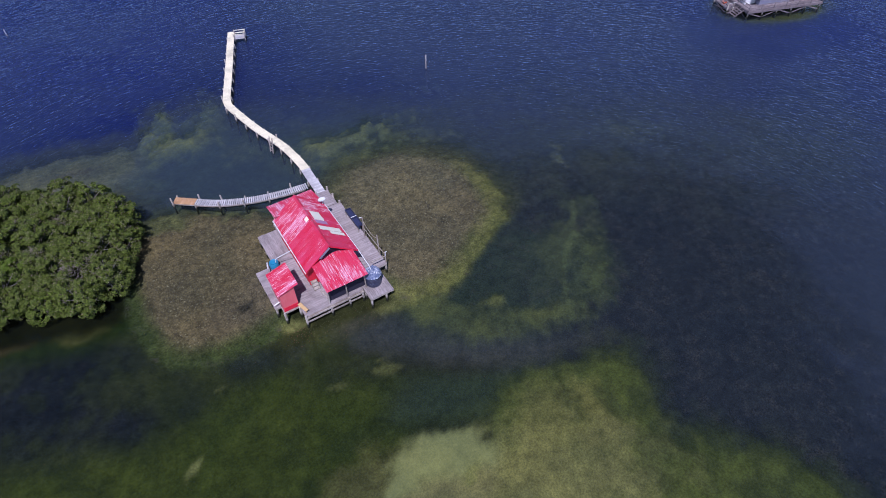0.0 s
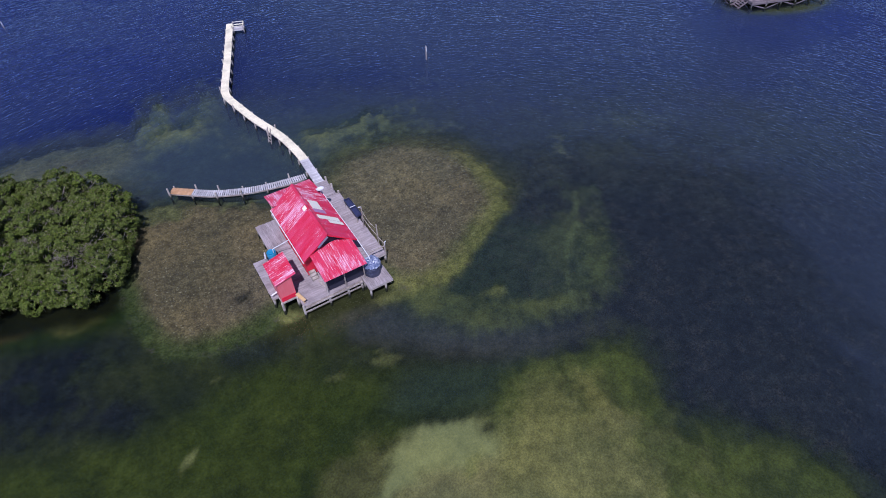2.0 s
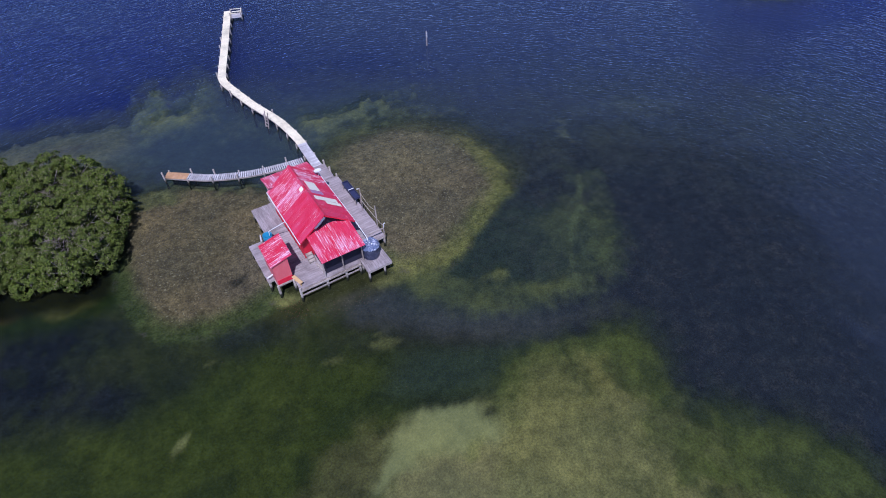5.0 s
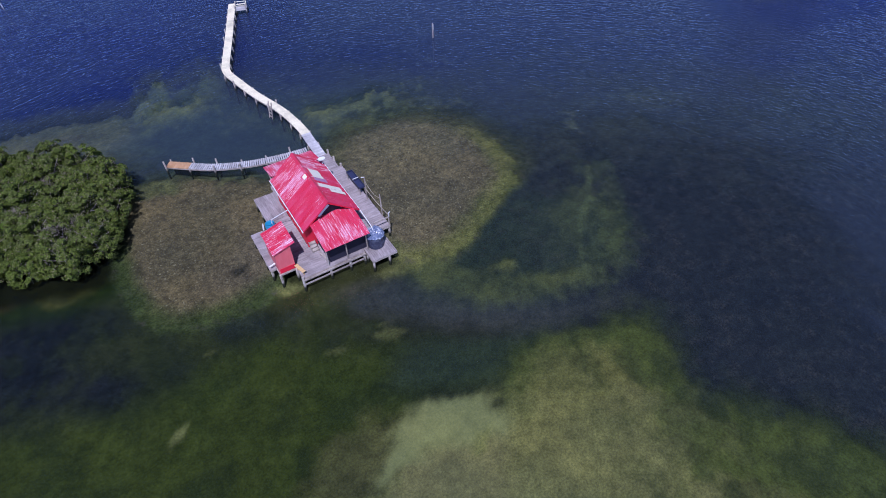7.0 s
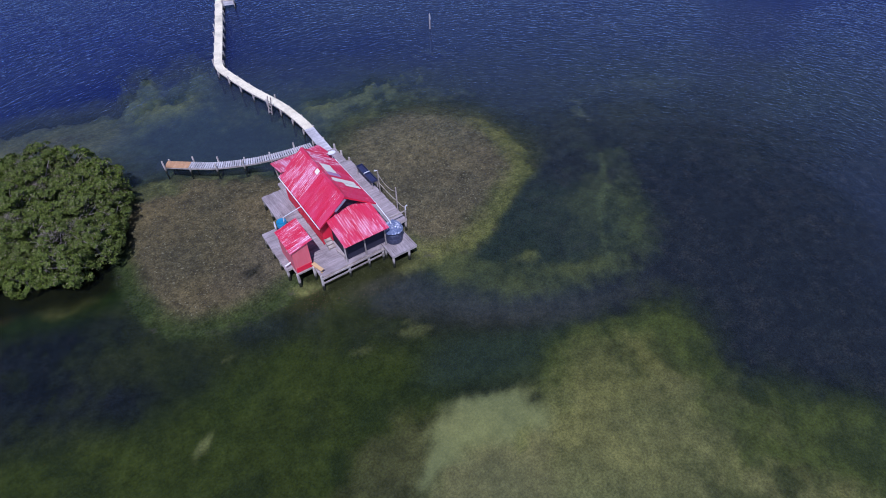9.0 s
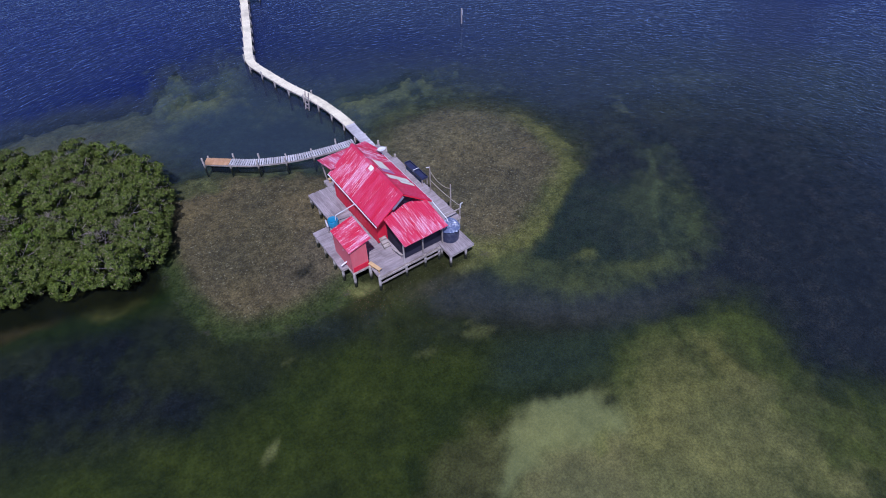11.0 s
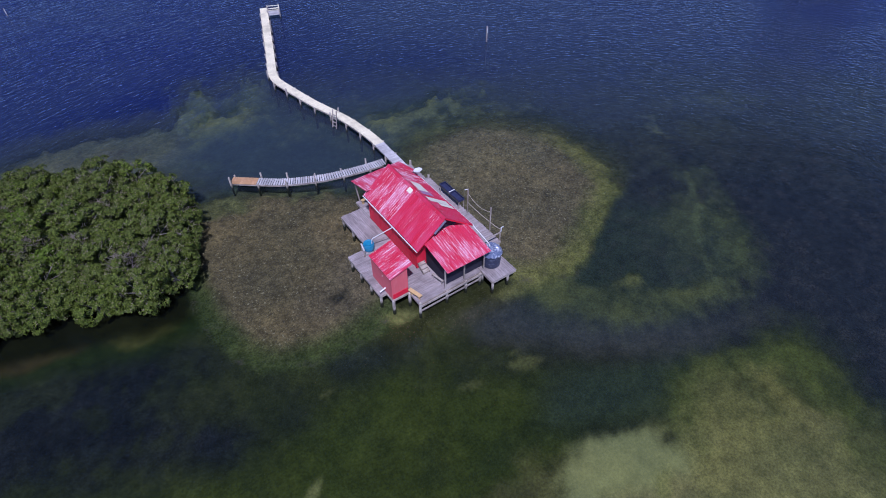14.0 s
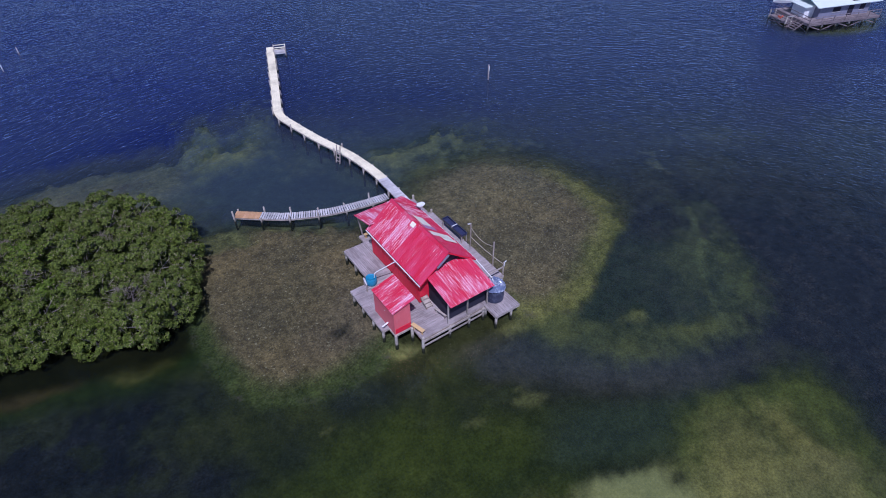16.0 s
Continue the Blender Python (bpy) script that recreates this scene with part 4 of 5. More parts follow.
part("skirt_board", Shape().box(SX0 + 0.06, SY0 - 0.03, DZ + 0.02, SX1 - 0.02, SY0 - 0.004, DZ + 0.5), RED_WALL, shed, "fresh red skirting board")
run = Vector((-1.98, 0, -0.52))
me = ribbed_sheet(1.04, run.length).mesh("roof_sheet", ROOF_SPECKLED)
for i in range(3):
    part("roof_sheet", me, ROOF_X, shed, at=slope_pose((0.46, 2.0 + (i + 1) * 1.02, 4.36 + 0.004 * i), run, (0, -1, 0)))
part("vent_pipe", Shape().tube([(SX0 - 0.01, 3.1, 1.95), (SX0 - 0.55, 3.0, 1.9)], 0.06, 8), PLASTIC_WHITE, shed, "white plastic pipe stub")
part("vent_pipe", Shape().tube([(SX0 + 0.01, 3.4, 3.0), (SX0 - 0.02, 3.4, 3.0)], 0.05, 8), PLASTIC_WHITE, shed)

bench = thing("plank_bench", "raw yellow timber bench at the deck corner", "bench")
part("seat", Shape().beam((0.02, 2.0, DZ + 0.42), (0.32, 0.85, DZ + 0.42), 0.32, 0.05), YELLOW_WOOD, bench)
for x, y in ((0.06, 1.8), (0.28, 1.05)):
    part("leg", Shape().beam((x, y, DZ), (x, y, DZ + 0.4), 0.08, 0.2), YELLOW_WOOD, bench)

back_bench = thing("plank_bench", "raw yellow timber bench under the back porch", "bench")
part("seat", Shape().beam((2.15, 13.1, DZ + 0.42), (3.05, 13.1, DZ + 0.42), 0.30, 0.05), YELLOW_WOOD, back_bench)
for x in (2.3, 2.9):
    part("leg", Shape().beam((x, 13.1, DZ), (x, 13.1, DZ + 0.4), 0.2, 0.08), YELLOW_WOOD, back_bench)

# ---- barrels, tank and fittings ----
barrel = thing("rain_barrel", "bright blue plastic rain barrel on the deck", "barrel", pose(-0.12, 7.84, DZ))
barrel.scale = (1.1, 1.1, 1.0)
prof = [(0.36, 0.0), (0.40, 0.05), (0.42, 0.3), (0.41, 0.6), (0.39, 0.66), (0.38, 0.68), (0.36, 0.64), (0.02, 0.65)]
part("body", Shape().lathe((0, 0, 0), prof, 20), BARREL_BLUE, barrel, smooth=True)
part("lid", Shape().lathe((0, 0, 0.64), [(0.2, 0), (0.22, 0.02), (0.2, 0.05), (0.02, 0.06)], 16), BARREL_BLUE, barrel)
frame_rack = thing("rail_frame", "pale grey timber rail beside the blue barrel", "rail")
for x, y in ((-0.85, 7.25), (-0.70, 7.95)):
    part("post", Shape().beam((x, y, DZ), (x, y, DZ + 0.75), 0.1, 0.1), GREY_BEAM, frame_rack)
part("rail", Shape().beam((-0.88, 7.15, DZ + 0.78), (-0.68, 8.02, DZ + 0.78), 0.12, 0.05), DOCK_WOOD, frame_rack)

tank = thing("water_tank", "dark blue-grey plastic water tank with a crumpled silver cover", "water tank", pose(6.98, 0.92, DZ - 0.05))
tank.scale = (1.14, 1.14, 1.1)
part("body", Shape().lathe((0, 0, 0), [(0.60, 0), (0.64, 0.05), (0.65, 0.45), (0.67, 0.47), (0.65, 0.5), (0.65, 0.9), (0.67, 0.92), (0.65, 0.95), (0.64, 1.3), (0.58, 1.38), (0.1, 1.4)], 28), TANK_GREY, tank, smooth=False)
cover = Shape()
rings, seg = 9, 30
vs = []
for a in range(rings):
    for b in range(seg):
        r = 0.74 * a / (rings - 1)
        ang = b * math.tau / seg
        z = 1.43 + 0.12 * noise.noise((r * 6 * math.cos(ang), r * 6 * math.sin(ang), 3.0)) - (0.30 * max(0, (r - 0.58) / 0.16)) + 0.10 * (1 - r)
        vs.append((r * math.cos(ang), r * math.sin(ang), z))
fs = [(a * seg + b, a * seg + (b + 1) % seg, (a + 1) * seg + (b + 1) % seg, (a + 1) * seg + b) for a in range(rings - 1) for b in range(seg)]
cover.add(vs, [tuple(reversed(f)) for f in fs])
part("cover", cover, TARP, tank, "crumpled silver and blue tarpaulin")

dish = thing("satellite_dish", "round white satellite dish on the roof edge", "satellite dish", pose(6.62, 10.66, 4.06))
part("pole", Shape().pole((0, 0, 0), (0, 0, 0.60), 0.03, 0.03, 8), PLASTIC_WHITE, dish)
bowl = Shape().lathe((0, 0, 0), [(0.05, 0.0), (0.22, 0.03), (0.36, 0.1), (0.38, 0.12), (0.35, 0.12), (0.2, 0.06), (0.02, 0.03)], 20)
part("bowl", bowl, PLASTIC_WHITE, dish, at=pose(0, 0, 0.60, -10, 0, 15), smooth=True)

trough = thing("cleaning_table", "long fish cleaning table with dark blue trays", "table", pose(9.0, 9.05, DZ))
for k, y in enumerate((-1.45, 0.05)):
    tray = Shape().box(-0.31, y, 0.72, 0.31, y + 1.4, 0.76)
    tray.box(-0.31, y, 0.76, -0.275, y + 1.4, 0.95).box(0.275, y, 0.76, 0.31, y + 1.4, 0.95).box(-0.275, y, 0.76, 0.275, y + 0.04, 0.95).box(-0.275, y + 1.36, 0.76, 0.275, y + 1.4, 0.95)
    part("tray", tray, NAVY, trough, "dark navy blue tray")
part("spacer", Shape().box(-0.30, -0.03, 0.76, 0.30, 0.04, 0.97), PLASTIC_WHITE, trough)
for x, y in ((-0.26, -1.4), (0.26, -1.4), (-0.26, 1.4), (0.26, 1.4)):
    part("leg", Shape().beam((x, y, 0), (x, y, 0.71), 0.08, 0.08), GREY_BEAM, trough)

fence = thing("rope_fence", "grey timber posts with sagging ropes along the landing", "fence")
tops = [(9.02, 6.75, 4.15), (9.08, 3.75, 4.15), (9.10, 2.45, 2.9)]
for x, y, z in tops:
    part("post", Shape().beam((x, y, DZ), (x, y, z), 0.085, 0.085), GREY_BEAM, fence)
part("lamp_arm", Shape().beam((9.02, 6.75, 4.1), (8.75, 6.85, 4.12), 0.06, 0.06), PLASTIC_WHITE, fence)


def sag(p, q, drop, n=8):
    p, q = Vector(p), Vector(q)
    return [tuple(p.lerp(q, i / n) - Vector((0, 0, drop * 4 * (i / n) * (1 - i / n)))) for i in range(n + 1)]


part("rope", Shape().tube(sag((9.02, 6.75, 3.7), (9.08, 3.75, 3.7), 0.45), 0.022, 5), ROPE, fence)
part("rope", Shape().tube(sag((9.02, 6.75, 2.7), (9.08, 3.75, 2.6), 0.08), 0.03, 5), ROPE, fence)
part("rope", Shape().tube(sag((9.08, 3.75, 2.6), (9.10, 2.45, 2.75), 0.05), 0.03, 5), ROPE, fence)
part("hook_pipe", Shape().tube([(9.12, 2.40, 2.5), (9.12, 2.36, 3.0), (9.25, 2.3, 3.1)], 0.04, 6), PLASTIC_WHITE, fence)
part("cross_rail", Shape().beam((9.05, 2.42, 2.45), (7.6, 2.42, 2.45), 0.06, 0.12), GREY_BEAM, fence)


# ---- pier and side dock ----
def path_points(points, step):
    """Places at even steps along a line of corners, rounded at the bends, with their headings."""
    fine = []
    for i in range(len(points) - 1):
        p0, p1, p2, p3 = (Vector(points[max(0, min(len(points) - 1, i + k))]) for k in (-1, 0, 1, 2))
        for s in range(24):
            t = s / 24
            fine.append(0.5 * ((2 * p1) + (p2 - p0) * t + (2 * p0 - 5 * p1 + 4 * p2 - p3) * t * t + (3 * p1 - p0 - 3 * p2 + p3) * t ** 3))
    fine.append(Vector(points[-1]))
    out, need, acc = [], 0.0, 0.0
    for a, b in zip(fine, fine[1:]):
        d = (b - a).length
        while need <= acc + d and d > 1e-9:
            out.append((a.lerp(b, (need - acc) / d), math.degrees(math.atan2(b.y - a.y, b.x - a.x))))
            need += step
        acc += d
    return out


def boardwalk(owner, points, width, z, board, gap, material, bent, first=None, post_top=0.0, tall=()):
    step = board + gap
    way = path_points(points, step)
    me = Shape().beam((0, -width / 2, 0), (0, width / 2, 0), board, 0.04).mesh("plank", material)
    me_first = Shape().beam((0, -width / 2, 0), (0, width / 2, 0), step - 0.012, 0.04).mesh("plank", first[1]) if first else None
    for i, (p, head) in enumerate(way):
        use = me_first if first and i * step < first[0] else me
        part("plank", use, material, owner, at=pose(p.x, p.y, z - 0.02 + rng.uniform(-0.005, 0.005), 0, 0, head + rng.uniform(-0.5, 0.5)))
    coarse = path_points(points, 0.9)
    for side in (-1, 1):
        pts = [(p.x - side * math.sin(radians(hd)) * (width / 2 - 0.06), p.y + side * math.cos(radians(hd)) * (width / 2 - 0.06), z - 0.13) for p, hd in coarse]
        s = Shape()
        vs = []
        for (x, y, h), (_, hd) in zip(pts, coarse):
            nx, ny = -math.sin(radians(hd)) * 0.03, math.cos(radians(hd)) * 0.03
            vs += [(x - nx, y - ny, h - 0.09), (x + nx, y + ny, h - 0.09), (x + nx, y + ny, h + 0.09), (x - nx, y - ny, h + 0.09)]
        m = len(pts)
        s.add(vs, [(3, 2, 1, 0), tuple(range(4 * m - 4, 4 * m))] + [(4 * a + b, 4 * a + (b + 1) % 4, 4 * a + 4 + (b + 1) % 4, 4 * a + 4 + b) for a in range(m - 1) for b in range(4)])
        part("stringer", s, GREY_BEAM, owner)
    k = 0
    for p, hd in path_points(points, bent):
        for side in (-1, 1):
            off = width / 2 + 0.08
            x, y = p.x - side * math.sin(radians(hd)) * off, p.y + side * math.cos(radians(hd)) * off
            top = z + post_top + (rng.choice(tall) if tall else 0)
            part("piling", Shape().pole((x + rng.uniform(-0.08, 0.08), y + rng.uniform(-0.08, 0.08), -3.5), (x, y, top), 0.095, 0.085, 8, 0.03), PILE, owner)
        a = (p.x + math.sin(radians(hd)) * (width / 2 + 0.1), p.y - math.cos(radians(hd)) * (width / 2 + 0.1), z - 0.3)
        b = (p.x - math.sin(radians(hd)) * (width / 2 + 0.1), p.y + math.cos(radians(hd)) * (width / 2 + 0.1), z - 0.3)
        part("cap_beam", Shape().beam(a, b, 0.12, 0.16), GREY_BEAM, owner)
        k += 1


pier = thing("pier", "long pale boardwalk pier on timber piles, bent twice", "pier")
PZ = 1.3
PIER = [(8.15, 15.7), (8.25, 19.0), (8.30, 22.0), (7.75, 26.6), (6.4, 31.7), (5.35, 37.2), (5.15, 38.9), (5.45, 40.6), (6.25, 42.9), (8.2, 48.3), (12.1, 59.4)]
boardwalk(pier, PIER, 1.02, PZ, 0.19, 0.008, PALE_PIER, 2.55, first=(4.8, DOCK_WOOD), post_top=-0.02, tall=(0, 0, 0, 0.35))

dock = thing("side_dock", "low curved dock of bleached slats with an orange timber end", "dock")
DOCK = [(-5.75, 23.95), (-3.6, 22.2), (-1.8, 20.85), (1.4, 19.35), (4.8, 18.5), (7.55, 18.15)]
boardwalk(dock, DOCK, 1.0, 0.92, 0.15, 0.075, DOCK_WOOD, 2.6, first=(2.4, NEW_WOOD), post_top=0.0, tall=(0.15, 0.55, 0.75))

head = thing("landing_stage", "small grey landing stage with benches at the pier end", "landing stage", pose(12.35, 58.1, 0, 0, 0, -20))
head.scale = (0.85, 0.85, 1.0)
hd_me = Shape().beam((-1.0, 0, 0), (1.0, 0, 0), 0.18, 0.04).mesh("plank", DOCK_WOOD)
for i in range(10):
    part("plank", hd_me, DOCK_WOOD, head, at=pose(0.75, -1.0 + i * 0.2, 1.0))
for x in (-0.2, 1.7):
    for y in (-1.0, 0.9):
        part("piling", Shape().pole((x, y, -3.5), (x, y, 1.75), 0.1, 0.09, 8, 0.03), PILE, head)
for y in (-1.0, 0.9):
    part("rail", Shape().beam((-0.2, y, 1.65), (1.7, y, 1.65), 0.14, 0.05), PALE_PIER, head)
part("rail", Shape().beam((1.7, -1.0, 1.65), (1.7, 0.9, 1.65), 0.14, 0.05), PALE_PIER, head)
part("bench_seat", Shape().beam((0.0, 0.5, 1.4), (1.6, 0.5, 1.4), 0.3, 0.05), PALE_PIER, head)

ladder = thing("pier_ladder", "grey timber ladder leaning on the pier edge", "ladder", pose(6.85, 27.0, 0, 0, 0, 105))
for y in (-0.28, 0.28):
    part("rail", Shape().beam((y, 0.40, 0.5), (y, 0.05, 2.5), 0.09, 0.09), GREY_BEAM, ladder)
for i in range(4):
    part("rung", Shape().beam((-0.3, 0.36 - 0.07 * i, 0.75 + 0.4 * i), (0.3, 0.36 - 0.07 * i, 0.75 + 0.4 * i), 0.09, 0.05), GREY_BEAM, ladder)


# ---- channel markers ----
def marker(x, y, h, r=0.11):
    m = thing("channel_marker", "lone pale timber marker pile standing in the water", "marker", pose(x, y, 0, rng.uniform(-1, 1), rng.uniform(-1, 1), 0), "markers")
    part("pile", Shape().pole((0, 0, -4.5), (0, 0, h), r, r * 0.85, 10, 0.06), GREY_BEAM, m)
    part("collar", Shape().pole((0, 0, -0.1), (0, 0, 0.22), r * 1.12, r * 1.08, 10), DARK, m)
    part("board", Shape().box(-0.03, -r - 0.05, h - 0.75, 0.03, -r + 0.005, h - 0.1), WHITE, m)
    return m


marker(32.5, 33.9, 2.3, 0.1)
marker(-18.3, 81.5, 1.35, 0.08)
marker(-20.8, 75.9, 1.35, 0.08)

# ---- the grey stilt house far across the water ----
far = thing("grey_stilt_house", "grey stilt house with a pale roof on a braced timber platform", "house", pose(82.9, 18.3, 0, 0, 0, -18.8))
far.scale = (1.10, 1.0, 1.0)
FZ = 1.35
part("platform", Shape().box(0, 0, FZ - 0.12, 12.2, 7.5, FZ), DULL_TIMBER, far)
part("rim_board", Shape().box(-0.05, -0.06, FZ - 0.32, 12.25, -0.005, FZ + 0.02), DULL_TIMBER, far)
part("rim_board", Shape().box(-0.06, 0, FZ - 0.32, -0.005, 7.5, FZ + 0.02), DULL_TIMBER, far)
part("platform", Shape().box(-1.75, 2.6, FZ - 0.5, -0.07, 6.4, FZ - 0.38), DULL_TIMBER, far)
for i in range(4):
    part("stair_tread", Shape().box(-1.3 + 0.28 * i, 1.0, 0.32 + 0.22 * i, -1.05 + 0.28 * i, 2.5, 0.37 + 0.22 * i), DULL_TIMBER, far)
for y in (1.0, 2.5):
    part("stair_rail", Shape().beam((-1.6, y, 1.0), (0.0, y, FZ + 0.9), 0.06, 0.08), DULL_TIMBER, far)
    part("stair_string", Shape().beam((-1.5, y, 0.2), (0.0, y, FZ - 0.1), 0.06, 0.2), DULL_TIMBER, far)
for z in (FZ + 0.1, FZ + 0.5):
    part("rail", Shape().beam((-1.72, 2.6, z), (-1.72, 6.4, z), 0.05, 0.08), DULL_TIMBER, far)
for x in np.arange(0.2, 12.3, 2.38):
    for y in (0.2, 3.7, 7.3):
        part("piling", Shape().pole((x, y, -4), (x, y, FZ - 0.13), 0.13, 0.12, 8), PILE, far)
for x in (-1.7, -0.8):
    for y in (2.7, 6.3):
        part("piling", Shape().pole((x, y, -4), (x, y, FZ + 0.5), 0.12, 0.1, 8), PILE, far)
for i in range(5):
    x = 0.2 + 2.38 * i
    a, b = ((x, 0.1, 0.15), (x + 2.38, 0.1, FZ - 0.35)) if i % 2 else ((x, 0.1, FZ - 0.35), (x + 2.38, 0.1, 0.15))
    part("brace", Shape().beam(a, b, 0.06, 0.14), DULL_TIMBER, far)
for i in range(5):                                      # inner bracing, in the shade of the platform
    x = 0.2 + 2.38 * i
    part("brace", Shape().beam((x, 3.6, 0.15), (x + 2.38, 3.6, FZ - 0.2), 0.06, 0.16), PILE, far)
    part("brace", Shape().beam((x + 2.38, 3.7, 0.15), (x, 3.7, FZ - 0.2), 0.06, 0.16), PILE, far)
    part("joist", Shape().beam((x + 0.6, 0.1, FZ - 0.22), (x + 0.6, 7.4, FZ - 0.22), 0.06, 0.2), PILE, far)
for a, b in (((0.1, 0.2, 0.15), (0.1, 3.7, FZ - 0.35)), ((0.1, 3.7, 0.15), (0.1, 7.3, FZ - 0.35)), ((-1.7, 2.6, 0.3), (0, 2.6, FZ - 0.5)), ((0, 2.6, 0.3), (-1.7, 2.6, FZ - 0.5)), ((-1.72, 2.7, 0.2), (-1.72, 6.3, FZ - 0.5)), ((-1.72, 6.3, 0.2), (-1.72, 2.7, FZ - 0.5))):
    part("brace", Shape().beam(a, b, 0.06, 0.14), DULL_TIMBER, far)
for z in (FZ + 0.5, FZ + 0.95):
    part("rail", Shape().beam((0, 0.0, z), (12.2, 0.0, z), 0.05, 0.08), DULL_TIMBER, far)
    part("rail", Shape().beam((0.0, 0.05, z), (0.0, 7.4, z), 0.05, 0.08), DULL_TIMBER, far)
for x in np.arange(0.0, 12.3, 2.03):
    part("rail_post", Shape().beam((x, 0, FZ), (x, 0, FZ + 1.0), 0.08, 0.08), DULL_TIMBER, far)
part("wall", Shape().box(2.6, 1.6, FZ, 11.4, 1.75, FZ + 2.0), GREY_WALL, far, "grey-blue boarded wall")
part("wall", Shape().box(2.6, 1.76, FZ, 2.75, 7.2, FZ + 2.0), GREY_WALL, far)
part("wall", Shape().box(11.25, 1.76, FZ, 11.4, 7.2, FZ + 2.0), GREY_WALL, far)
part("wall", Shape().box(2.76, 7.05, FZ, 11.24, 7.2, FZ + 2.0), GREY_WALL, far)
roof = Shape()
for sgn, y in ((0, 1.0), (1, 7.8)):
    roof.add([(1.6, y, FZ + 1.85), (12.8, y, FZ + 1.85), (12.8, 4.4, FZ + 3.0), (1.6, 4.4, FZ + 3.0), (1.6, y, FZ + 1.95), (12.8, y, FZ + 1.95), (12.8, 4.4, FZ + 3.1), (1.6, 4.4, FZ + 3.1)],
             [(3, 2, 1, 0), (4, 5, 6, 7), (0, 1, 5, 4), (1, 2, 6, 5), (2, 3, 7, 6), (3, 0, 4, 7)])
part("roof", roof, PALE_ROOF, far, "pale grey-green metal roof")
for x in (2.6, 11.26):
    part("gable", Shape().add([(x, 1.6, FZ + 2.0), (x, 7.2, FZ + 2.0), (x, 4.4, FZ + 2.95), (x + 0.13, 1.6, FZ + 2.0), (x + 0.13, 7.2, FZ + 2.0), (x + 0.13, 4.4, FZ + 2.95)],
                              [(0, 2, 1), (3, 4, 5), (0, 1, 4, 3), (1, 2, 5, 4), (2, 0, 3, 5)]), GREY_WALL, far)
for x, w, z0, z1 in ((4.9, 1.3, 0.8, 1.85), (9.6, 0.9, 0.7, 1.9)):
    win = part("window", Shape().box(x, 1.57, FZ + z0, x + w, 1.598, FZ + z1 - 0.35), DARK, far, "dark window pane")
    part("frame", Shape().beam((x - 0.05, 1.56, FZ + z0 - 0.04), (x + w + 0.05, 1.56, FZ + z0 - 0.04), 0.05, 0.08), DOCK_WOOD, win)
# no opening here: the unlit doorway is a dark-coloured panel on the wall
part("door", Shape().box(7.6, 1.56, FZ + 0.02, 8.5, 1.598, FZ + 1.75), DARK, far, "dark panel standing for the shade in an open doorway")
part("annexe", Shape().box(0.9, 2.6, FZ, 2.55, 5.2, FZ + 1.75), WHITE, far, "white boarded annexe")
part("annexe_roof", Shape().add([(0.5, 2.2, FZ + 1.65), (2.58, 2.2, FZ + 1.78), (2.58, 5.6, FZ + 1.78), (0.5, 5.6, FZ + 1.65), (0.5, 2.2, FZ + 1.72), (2.58, 2.2, FZ + 2.0), (2.58, 5.6, FZ + 2.0), (0.5, 5.6, FZ + 1.72)],
                                [(3, 2, 1, 0), (4, 5, 6, 7), (0, 1, 5, 4), (1, 2, 6, 5), (2, 3, 7, 6), (3, 0, 4, 7)]), PALE_ROOF, far)
for x, y, z in ((-1.3, 4.4, FZ - 0.21), (-1.2, 4.9, FZ - 0.21), (-0.85, 4.6, FZ - 0.21)):
    buoy = thing("crab_buoy", "faded orange float lying on the far platform", "float", pose(82.9 + 1.1 * x * 0.947 + y * 0.322, 18.3 - 1.1 * x * 0.322 + y * 0.947, z), "floats")
    part("ball", Shape().lathe((0, 0, 0), [(0.03, -0.17), (0.12, -0.12), (0.17, 0), (0.12, 0.12), (0.03, 0.17)], 12), ORANGE, buoy, smooth=True)
part("rail", Shape().beam((-1.72, 2.62, FZ + 0.5), (-0.1, 2.62, FZ + 0.5), 0.05, 0.1), DOCK_WOOD, far)
part("roof_hatch", Shape().beam((7.9, 1.9, FZ + 2.28), (9.1, 1.9, FZ + 2.28), 0.7, 0.10), DARK, far, "dark panel on the roof")


# a small skiff moored behind the grey house
def skiff(x, y, turn):
    boat = thing("skiff", "small open white skiff moored behind the grey house", "boat", pose(x, y, SEA - 0.12, 0, 0, turn))
    hull = Shape()
    stations = ((-1.5, 0.60, 0.02), (-0.6, 0.66, 0.0), (0.5, 0.60, 0.02), (1.2, 0.35, 0.10), (1.7, 0.05, 0.30))
    vs = []
    for a, w, keel in stations:
        vs += [(a, -w, 0.62), (a, -w * 0.8, keel + 0.12), (a, 0, keel), (a, w * 0.8, keel + 0.12), (a, w, 0.62),
               (a, w * 0.9, 0.62), (a, w * 0.72, keel + 0.2), (a, -w * 0.72, keel + 0.2), (a, -w * 0.9, 0.62)]
    n = 9
    fs = [(i * n + j, i * n + (j + 1) % n, (i + 1) * n + (j + 1) % n, (i + 1) * n + j) for i in range(len(stations) - 1) for j in range(n)]
    fs += [tuple(range(n)), tuple(reversed(range(len(vs) - n, len(vs))))]
    part("hull", hull.add(vs, fs), PLASTIC_WHITE, boat)
    for a in (-1.0, 0.2):
        part("thwart", Shape().box(a - 0.13, -0.50, 0.45, a + 0.13, 0.50, 0.49), PLASTIC_WHITE, boat)
    part("outboard", Shape().box(-1.80, -0.14, 0.35, -1.52, 0.14, 0.90), DARK, boat, "dark outboard motor")


skiff(92.5, 28.0, -50)

